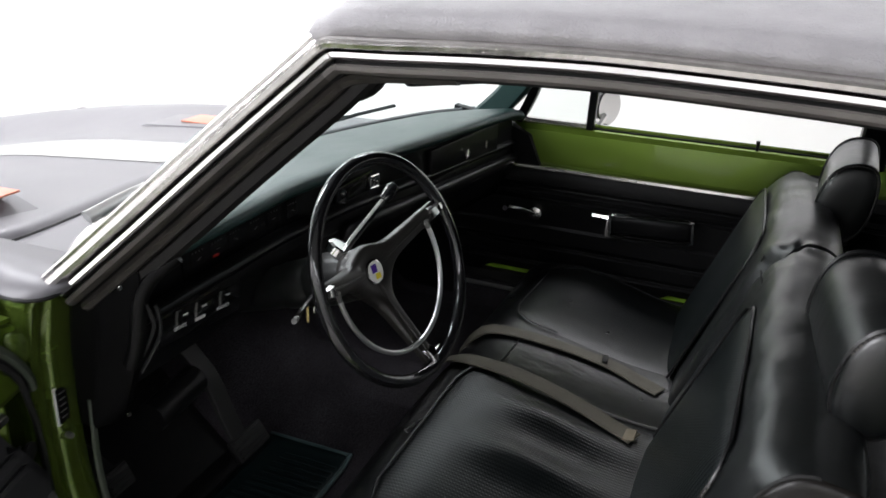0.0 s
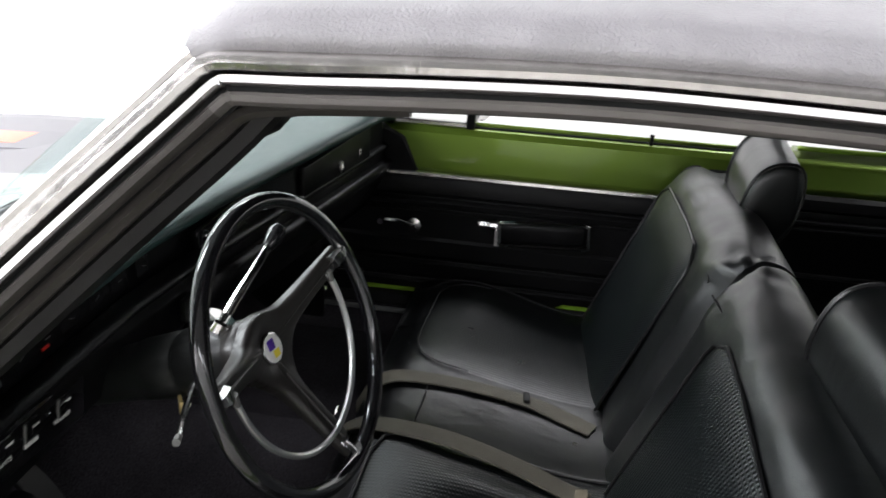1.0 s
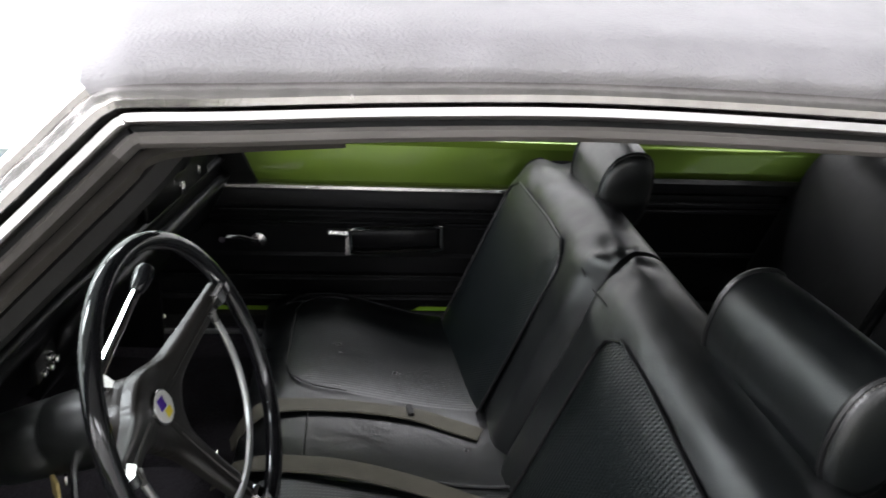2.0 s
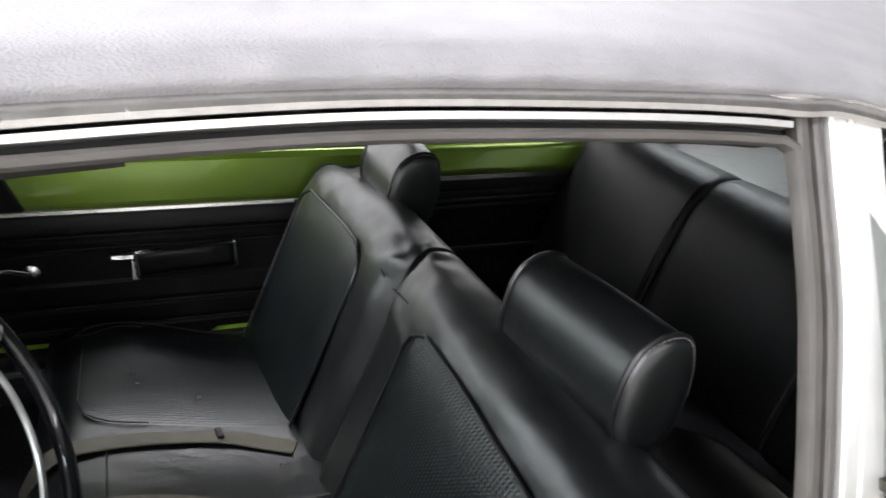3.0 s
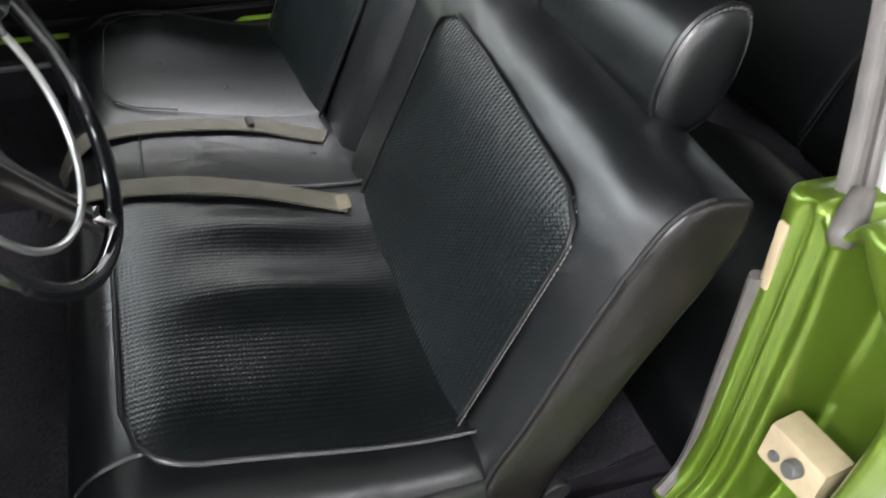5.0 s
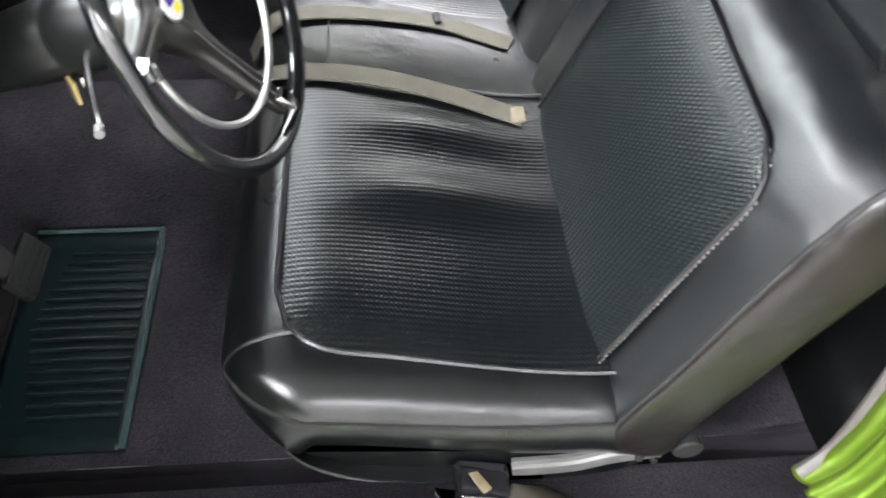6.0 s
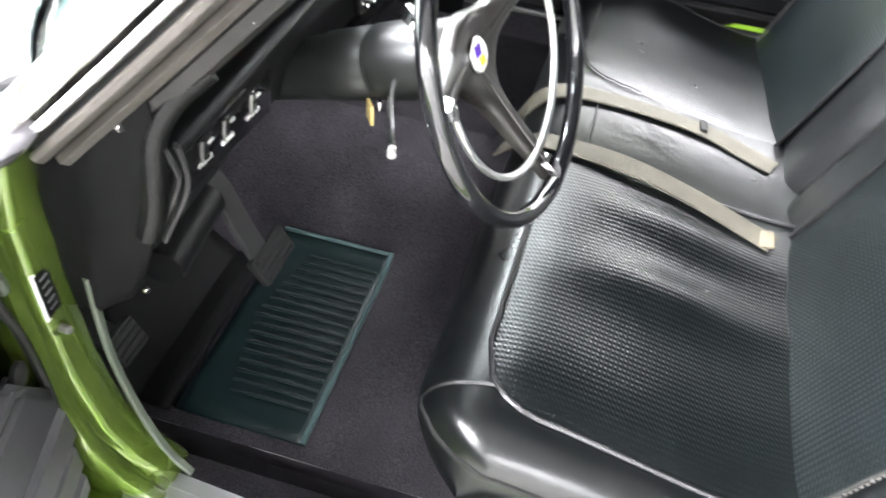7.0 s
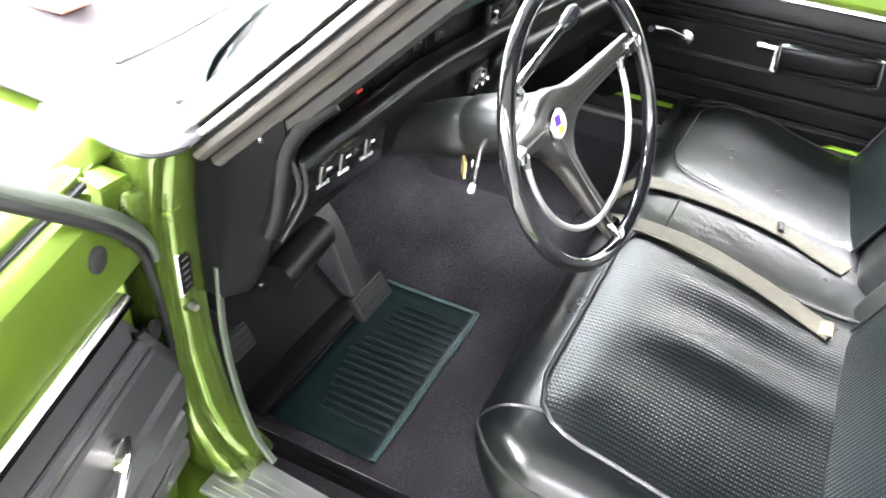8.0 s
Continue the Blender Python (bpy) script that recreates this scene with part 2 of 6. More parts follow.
def spline(pts, n=8, closed=False):
    """Catmull-Rom through the points."""
    pts = [Vector(p) for p in pts]
    k = len(pts)
    out = []
    for i in range(k if closed else k - 1):
        if closed:
            a, b, c, d = (pts[(i + j) % k] for j in (-1, 0, 1, 2))
        else:
            b, c = pts[i], pts[i + 1]
            a = pts[i - 1] if i else b * 2 - c
            d = pts[i + 2] if i + 2 < k else c * 2 - b
        for j in range(n):
            t = j / n
            out.append(0.5 * (2 * b + (c - a) * t + (2 * a - 5 * b + 4 * c - d) * t * t + (3 * b - a - 3 * c + d) * t ** 3))
    if not closed:
        out.append(pts[-1])
    return out


def chaikin(pts, n=2, closed=True):
    for _ in range(n):
        out = []
        k = len(pts)
        for i in range(k if closed else k - 1):
            a, b = pts[i], pts[(i + 1) % k]
            out += [a * 0.75 + b * 0.25, a * 0.25 + b * 0.75]
        if not closed:
            out = [pts[0]] + out + [pts[-1]]
        pts = out
    return pts


def loft(bm, rings, caps=True, closed_ring=True):
    vs = [[bm.verts.new(p) for p in r] for r in rings]
    n = len(vs[0])
    for a, b in zip(vs, vs[1:]):
        for i in range(n if closed_ring else n - 1):
            j = (i + 1) % n
            bm.faces.new((a[i], a[j], b[j], b[i]))
    if caps and closed_ring:
        bm.faces.new(vs[0])
        bm.faces.new(list(reversed(vs[-1])))
    return vs


def tube(bm, path, r, seg=8, closed=False, flat=1.0):
    path = [Vector(p) for p in path]
    n = len(path)
    rings = []
    ref = None
    for i, p in enumerate(path):
        if closed:
            t = (path[(i + 1) % n] - path[i - 1]).normalized()
        else:
            t = (path[min(i + 1, n - 1)] - path[max(i - 1, 0)]).normalized()
        if ref is None:
            ref = t.orthogonal().normalized()
        ref = (ref - t * ref.dot(t)).normalized()
        b = t.cross(ref)
        rad = r(i / max(1, n - 1)) if callable(r) else r
        rings.append([p + ref * math.cos(2 * math.pi * k / seg) * rad + b * math.sin(2 * math.pi * k / seg) * rad * flat for k in range(seg)])
    if closed:
        rings.append(rings[0])
        vs = loft(bm, rings, caps=False)
        bmesh.ops.remove_doubles(bm, verts=bm.verts, dist=1e-6)
    else:
        loft(bm, rings)
    return bm


def sweep(bm, path, profile, out=(-1, 0, 0)):
    """Sweep the closed profile [(a, b)]: a away from the opening, b towards out."""
    path = [Vector(p) for p in path]
    rings = []
    n = len(path)
    for i, p in enumerate(path):
        t = (path[min(i + 1, n - 1)] - path[max(i - 1, 0)]).normalized()
        o = Vector(out)
        o = (o - t * o.dot(t)).normalized()
        up = o.cross(t)
        k = 1.0
        if 0 < i < n - 1:
            t1, t2 = (p - path[i - 1]).normalized(), (path[i + 1] - p).normalized()
            k = 1 / max(0.5, math.sqrt(max(0.05, (1 + t1.dot(t2)) / 2)))
        rings.append([p + up * a * k + o * b for a, b in profile])
    loft(bm, rings)
    return bm


def rect_prof(a0, a1, b0, b1, r=0.002):
    r = min(r, (a1 - a0) * 0.45, (b1 - b0) * 0.45)
    return [(a0 + r, b0), (a1 - r, b0), (a1, b0 + r), (a1, b1 - r), (a1 - r, b1), (a0 + r, b1), (a0, b1 - r), (a0, b0 + r)]


def box(bm, c, s, rot=None, bevel=0.0, seg=2):
    r = bmesh.ops.create_cube(bm, size=1.0)
    vs = r["verts"]
    for v in vs:
        v.co = Vector((v.co.x * s[0], v.co.y * s[1], v.co.z * s[2]))
    if bevel:
        es = list({e for v in vs for e in v.link_edges})
        rb = bmesh.ops.bevel(bm, geom=es, offset=bevel, segments=seg, affect="EDGES", profile=0.6)
        vs = list({v for f in rb["faces"] for v in f.verts} | {v for v in vs if v.is_valid})
    m = Matrix.Translation(c) @ (rot.to_4x4() if rot is not None else Matrix.Identity(4))
    for v in vs:
        v.co = m @ v.co
    return bm


def new_box(c, s, rot=None, bevel=0.0, seg=2):
    return box(bmesh.new(), c, s, rot, bevel, seg)


def disc(bm, c, axis, r, depth, seg=20, r2=None):
    axis = Vector(axis).normalized()
    a = axis.orthogonal().normalized()
    b = axis.cross(a)
    c = Vector(c)
    r2 = r if r2 is None else r2
    rings = []
    for d, rr in ((0, r), (depth * 0.8, r), (depth, max(r2 * 0.86, 1e-4))):
        rings.append([c + axis * d + a * math.cos(2 * math.pi * k / seg) * rr + b * math.sin(2 * math.pi * k / seg) * rr for k in range(seg)])
    loft(bm, rings)
    return bm


def grid(bm, fn, nu, nv):
    vs = [[bm.verts.new(fn(i / nu, j / nv)) for j in range(nv + 1)] for i in range(nu + 1)]
    for i in range(nu):
        for j in range(nv):
            bm.faces.new((vs[i][j], vs[i + 1][j], vs[i + 1][j + 1], vs[i][j + 1]))
    return bm


def lerp(a, b, t):
    return a + (b - a) * t


def clamp(t):
    return max(0.0, min(1.0, t))


def sstep(a, b, x):
    t = clamp((x - a) / (b - a))
    return t * t * (3 - 2 * t)


# ---- the studio room ----
def slab(name, lo, hi, material, label, category):
    c = [(a + b) / 2 for a, b in zip(lo, hi)]
    s = [b - a for a, b in zip(lo, hi)]
    ob = finish(new_box(c, s), name, material, smooth=False)
    return tagged(ob, label, category, kind="structure")


X0, X1, Y0, Y1, H = -4.6, 3.05, -5.5, 4.6, 3.4
slab("floor", (X0 - 0.2, Y0 - 0.2, -0.1), (X1 + 0.2, Y1 + 0.2, 0), FLOORMAT, "pale sealed concrete studio floor under the car", "floor")
slab("ceiling", (X0 - 0.2, Y0 - 0.2, H), (X1 + 0.2, Y1 + 0.2, H + 0.1), CEILPAINT, "grey painted studio ceiling with light panels", "ceiling")
slab("wall_east", (X1, Y0 - 0.2, 0), (X1 + 0.2, Y1 + 0.2, H), WALLWHITE, "plain white studio wall beside the car", "wall")
slab("wall_west", (X0 - 0.2, Y0 - 0.2, 0), (X0, Y1 + 0.2, H), WALLWHITE, "plain white studio wall behind the open door", "wall")
slab("wall_north", (X0, Y1, 0), (X1, Y1 + 0.2, H), WALLWHITE, "plain white studio wall ahead of the car", "wall")
slab("wall_south", (X0, Y0 - 0.2, 0), (X1, Y0, H), GREYWALL, "plain grey studio wall behind the car", "wall")


def rubber_mat():
    bm = bmesh.new()
    box(bm, (2.84, 3.74, 0.009), (0.36, 0.66, 0.016), Matrix.Rotation(0.04, 3, "Z"), 0.006)
    ob = finish(bm, "rubber_floor_mat", BLACKRUBBER)
    tagged(ob, "flat black rubber mat lying on the studio floor", "mat")


rubber_mat()


def ceiling_light(x, y, power):
    e = thing("ceiling_light", "long white ceiling light panel with glowing diffuser", "light", "ceiling lights")
    part("frame", new_box((x, y, H - 0.03), (0.72, 2.5, 0.05), None, 0.008), WALLWHITE, e)
    part("diffuser", new_box((x, y, H - 0.06), (0.64, 2.4, 0.012), None, 0.003), LAMPGLOW, e, "glowing white diffuser")
    lamp = bpy.data.lights.new("ceiling_lamp", "AREA")
    lamp.shape, lamp.size, lamp.size_y, lamp.energy, lamp.color = "RECTANGLE", 0.6, 2.3, LAMP_POWER * power, (1.0, 0.99, 0.985)
    lo = new("ceiling_lamp", lamp)
    lo.matrix_world = pose(x, y, H - 0.08)
    lo.parent = e


for lx, ly, lp in ((-4.1, -1.4, 0.42), (-2.1, 2.1, 0.6), (-3.3, -4.0, 0.1), (-3.3, 3.2, 3.2), (0.3, 3.3, 1.8), (0.2, -3.2, 0.25), (2.62, -2.3, 1.0), (2.62, 0.5, 0.48), (2.4, 3.2, 1.0)):
    ceiling_light(lx, ly, lp)

# ---- car body ----
car = thing("car", "green two-door hardtop car with black vinyl roof", "car")


def drip_z(y):
    """Height of the drip rail along the car."""
    if y > -0.85:
        return 1.245 + 0.017 * math.sin(math.pi * clamp((0.0 - y) / 0.85))
    d = -0.85 - y
    b = min(d, 0.3)
    return 1.245 - 0.2 * b - 0.72 * b * b - 0.5 * (d - b)


def roof_pt(u, v, full=1.0):
    """u: across from near edge to far edge, v: from front to rear."""
    y = lerp(-0.028, -1.45, v)
    x = lerp(-0.603, 0.603, u)
    s = abs(x) / 0.603
    front = 0.055 * (1 - s * s) * sstep(0.35, 0, v)
    rise = (0.032 + 0.034 * sstep(0, 0.45, v)) * (1 - s ** 2.3)
    lift = 0.01 * sstep(1.0, 0.965, s) - 0.012 * sstep(0.03, 0.0, v)
    crown = max(0.0, 1.245 - 0.22 * max(0.0, -1.1 - y) ** 2 - drip_z(y)) if y < -0.85 else 0.0
    return V(x, y + front, drip_z(y) + full * crown * (1 - s ** 4) + 0.028 + lift + rise)


roof = part("roof", grid(bmesh.new(), roof_pt, 40, 50), ROOFVINYL, car, "black grained vinyl roof covering, its sheen painted pale grey", solid=0.02)


def liner_pt(u, v):
    p = roof_pt(0.03 + 0.94 * u, 0.02 + 0.96 * v, 0.0)
    return p - V(0, 0, 0.05)


part("headliner", grid(bmesh.new(), liner_pt, 16, 24), HEADLINER, car, "black headliner", solid=0.006)
for sx in (-0.33, 0.33):
    pts = [roof_pt((sx + 0.603) / 1.206, j / 30) + V(0, 0, 0.0005) for j in range(31)]
    bm = bmesh.new()
    tube(bm, pts, 0.0026, 6, flat=0.6)
    part("roof_seam", bm, FOOTRUBBER, roof, "thin dark stitched roof seam")

# opening of the driver side, from pillar foot over the top to the lock post foot
APOST = [V(-0.742, 0.288, 0.905), V(-0.702, 0.19, 1.0), V(-0.648, 0.075, 1.115), V(-0.606, -0.018, 1.205)]
TOP = [V(-0.595, -0.043, 1.2295), V(-0.5925, -0.05, 1.2345), V(-0.591, -0.06, 1.2365), V(-0.59, -0.12, 1.239), V(-0.588, -0.25, 1.246), V(-0.587, -0.4, 1.25), V(-0.588, -0.6, 1.246), V(-0.591, -0.72, 1.241), V(-0.593, -0.785, 1.236)]
BPOST = [V(-0.598, -0.8, 1.228), V(-0.614, -0.803, 1.19), V(-0.657, -0.803, 1.09), V(-0.692, -0.8, 0.985), V(-0.719, -0.794, 0.905), V(-0.742, -0.786, 0.838)]
OPENING = spline(APOST + TOP, 6)


def opening_trim(name, prof, material, path, label):
    bm = bmesh.new()
    sweep(bm, path, prof, (-1, 0, 0.25))
    return part(name, bm, material, car, label)


POSTPATH = spline(BPOST, 5)
opening_trim("weatherstrip", [(-0.014, -0.008), (-0.006, -0.012), (-0.003, -0.004), (-0.003, 0.003), (-0.006, 0.007), (-0.011, 0.005), (-0.0145, -0.001)], RUBBER, OPENING[21:] + POSTPATH, "worn grey rubber weatherstrip")
opening_trim("weatherstrip", [(-0.014, -0.008), (-0.006, -0.012), (-0.003, -0.004), (-0.003, 0.003), (-0.006, 0.007), (-0.011, 0.005), (-0.0145, -0.001)], SEALDARK, OPENING[:22], "dark rubber weatherstrip up the windscreen pillar")
opening_trim("inner_weatherstrip", [(-0.015, -0.04), (0.0, -0.04), (0.0, -0.024), (-0.004, -0.02), (-0.013, -0.022)], BLACKRUBBER, OPENING, "black rubber inner seal")
opening_trim("opening_rail", rect_prof(-0.005, 0.045, -0.04, -0.006), BLACKRUBBER, OPENING, "dark rail behind the mouldings")
opening_trim("reveal_moulding", [(0.0015, -0.006), (0.0125, -0.006), (0.0135, 0.002), (0.0105, 0.009), (0.0045, 0.009), (0.0015, 0.004)], CHROME, OPENING, "bright chrome window moulding")

opening_trim("gutter_moulding", [(0.0155, -0.012), (0.03, -0.012), (0.03, 0.0), (0.022, 0.004), (0.016, 0.002)], WORNCHROME, OPENING, "worn chrome gutter strip under the drip moulding")

# drip moulding: runs on over the quarter window
DRIP = [p + V(-0.012, 0, 0.0) for p in APOST + TOP]
DRIP += [V(-0.604, -0.84, 1.233), V(-0.606, -0.95, 1.207), V(-0.608, -1.04, 1.168), V(-0.615, -1.15, 1.1), V(-0.63, -1.27, 1.02), V(-0.66, -1.42, 0.93)]
DRIPPATH = spline(DRIP, 6)
opening_trim("drip_moulding", [(0.0155, -0.01), (0.044, -0.02), (0.046, -0.01), (0.043, 0.002), (0.038, 0.006), (0.034, 0.004), (0.03, 0.008), (0.022, 0.0115), (0.017, 0.009)], WORNCHROME, DRIPPATH, "worn chrome drip moulding")
REARDRIP = spline([V(-0.6, -0.9, 1.222)] + DRIP[-5:], 6)
opening_trim("quarter_drip_moulding", [(0.0, -0.012), (0.034, -0.02), (0.038, -0.008), (0.03, 0.006), (0.012, 0.01), (0.001, 0.004)], WORNCHROME, REARDRIP, "worn chrome moulding curving down over the quarter window")
# windscreen pillar bright trim
opening_trim("pillar_moulding", [(0.034, -0.03), (0.046, -0.045), (0.05, -0.034), (0.047, -0.014), (0.041, -0.002), (0.035, -0.008)], WORNCHROME, spline([p + V(-0.008, 0, 0) for p in APOST] + [V(-0.6, -0.05, 1.232)], 6), "worn chrome windscreen pillar moulding")


def pillar(name, pts, w, d, material, label, out=(-1, 0, 0)):
    bm = bmesh.new()
    sweep(bm, spline(pts, 6), rect_prof(0.0, w, -d, 0, 0.008), out)
    return part(name, bm, material, car, label)


pillar("windscreen_pillar", [p + V(0.02, 0.004, 0) for p in APOST] + [V(-0.57, -0.05, 1.235), V(-0.5, -0.035, 1.262)], 0.036, 0.07, DASHBLACK, "black inner windscreen pillar")
bm = bmesh.new()
sweep(bm, spline([p + V(0.012, 0.0, -0.004) for p in APOST] + [V(-0.578, -0.05, 1.236), V(-0.562, -0.075, 1.262)], 6), [(-0.012, -0.03), (-0.026, -0.026), (-0.037, -0.034), (-0.04, -0.046), (-0.034, -0.06), (-0.01, -0.06)], (-1, 0, 0.25))
part("pillar_garnish", bm, GARNISH, car, "dark grey padded pillar garnish")
bm = bmesh.new()
sweep(bm, spline([p + V(0.004, 0.0, -0.002) for p in APOST] + [V(-0.583, -0.05, 1.23), V(-0.574, -0.1, 1.238), V(-0.57, -0.2, 1.245)], 6), [(-0.012, -0.03), (-0.013, -0.014), (-0.02, -0.012), (-0.025, -0.02), (-0.024, -0.03)], (-1, 0, 0.25))
part("pillar_seal", bm, SEALDARK, car, "dark rubber seal inside the pillar")
FARA = [V(0.745, 0.235, 0.885), V(0.7, 0.14, 0.98), V(0.65, 0.05, 1.1), V(0.6, -0.05, 1.235)]
bm = bmesh.new()
sweep(bm, spline(FARA, 6), rect_prof(-0.0, 0.07, -0.03, 0.035, 0.008), (1, 0, 0))
part("windscreen_pillar", bm, DASHPAD, car, "black inner windscreen pillar")
# far roof rail and header
bm = bmesh.new()
sweep(bm, spline([V(0.6, -0.05, 1.235), V(0.6, -0.4, 1.25), V(0.6, -0.8, 1.238), V(0.605, -1.1, 1.17), V(0.63, -1.4, 0.98)], 6), rect_prof(-0.02, 0.045, -0.02, 0.03, 0.006), (1, 0, 0))
part("roof_rail", bm, HEADLINER, car, "black roof rail above the passenger door")
bm = bmesh.new()
sweep(bm, spline([V(-0.56, -0.03, 1.252), V(-0.3, -0.005, 1.29), V(0, 0.01, 1.31), V(0.3, -0.005, 1.29), V(0.56, -0.03, 1.252)], 6), rect_prof(-0.005, 0.045, -0.03, 0.02, 0.006), (0, 1, 0))
part("windscreen_header", bm, HEADLINER, car, "black windscreen header")

# windscreen
WBASE = spline([V(-0.735, 0.285, 0.918), V(-0.55, 0.4, 0.922), V(-0.2, 0.47, 0.915), V(0.2, 0.43, 0.9), V(0.55, 0.34, 0.89), V(0.745, 0.23, 0.885)], 6)
WTOP = spline([V(-0.612, -0.02, 1.228), V(-0.45, 0.01, 1.262), V(-0.2, 0.03, 1.295), V(0.2, 0.03, 1.295), V(0.45, 0.01, 1.262), V(0.612, -0.02, 1.228)], 6)


def screen_pt(u, v):
    i = min(int(u * 30), 29)
    f = u * 30 - i
    a = WBASE[i].lerp(WBASE[i + 1], f)
    b = WTOP[i].lerp(WTOP[i + 1], f)
    return a.lerp(b, v) + V(0, 0.015, 0.012) * math.sin(math.pi * v)


ws = part("windscreen", grid(bmesh.new(), screen_pt, 30, 12), GLASS_TINT, car, "green tinted windscreen glass")
ws.visible_shadow = False
bm = bmesh.new()
tube(bm, [p + V(-0.003, 0.008, 0.006) for p in WBASE[:9]], lambda t: 0.013 - 0.007 * t, 10)
part("windscreen_moulding", bm, WORNCHROME, car, "chrome lower windscreen moulding")


# lock post on the driver side: bright outer faces, grooved
def post_strip(name, a0, a1, b0, b1, material, label):
    bm = bmesh.new()
    sweep(bm, spline([V(-0.591, -0.8, 1.25)] + BPOST[1:], 5), rect_prof(a0, a1, b0, b1, 0.003), (-1, 0, 0.25))
    return part(name, bm, material, car, label)


post_strip("lock_post_rubber", -0.002, 0.012, -0.02, 0.0, RUBBER, "grooved grey rubber on the lock post")
post_strip("lock_post_rubber", 0.014, 0.026, -0.02, 0.004, RUBBER, "grooved grey rubber on the lock post")
post_strip("lock_post_moulding", 0.028, 0.05, -0.02, 0.01, BRIGHTTRIM, "bright chrome lock post moulding")
post_strip("lock_post_moulding", 0.052, 0.094, -0.03, 0.009, BRIGHTTRIM, "bright chrome lock post moulding")
bm = bmesh.new()
tube(bm, spline([V(-0.738, -0.788, 0.905), V(-0.75, -0.774, 0.888), V(-0.758, -0.763, 0.873), V(-0.761, -0.759, 0.864)], 4), lambda t: 0.011 + 0.004 * math.sin(math.pi * t), 16)
part("post_seal_foot", bm, FOOTRUBBER, car, "worn rubber foot of the lock post seal", angle=80)


# lower body, driver side
def body_side(sgn):
    """Outer skin behind the door: quarter panel."""
    def fn(u, v):
        y = lerp(-0.9, -2.6, u)
        k = [(-0.775, 0.885), (-0.84, 0.868), (-0.915, 0.8), (-0.945, 0.66), (-0.94, 0.5), (-0.905, 0.36), (-0.88, 0.28)]
        t = v * (len(k) - 1)
        i = min(int(t), len(k) - 2)
        a, b = k[i], k[i + 1]
        x, z = lerp(a[0], b[0], t - i), lerp(a[1], b[1], t - i)
        z += 0.06 * sstep(-1.0, -1.9, y) * (1 - v)
        if math.hypot(y + 1.95, z - 0.33) < 0.36:
            z = max(z, 0.33 + math.sqrt(max(0, 0.36 ** 2 - (y + 1.95) ** 2)) * 0.9)
        return V(x if sgn < 0 else -x, y, z)
    part("quarter_panel", grid(bmesh.new(), fn, 34, 18), GREEN, car, "green metallic quarter panel", solid=0.012)


body_side(-1)
body_side(1)


# lock pillar jamb seen through the open door: stepped pressed steel
def along(z, table):
    """Interpolated value at z of a table of (z, value), falling z."""
    for (za, va), (zb, vb) in zip(table, table[1:]):
        if za >= z >= zb:
            return lerp(va, vb, (za - z) / (za - zb))
    return table[0][1] if z > table[0][0] else table[-1][1]


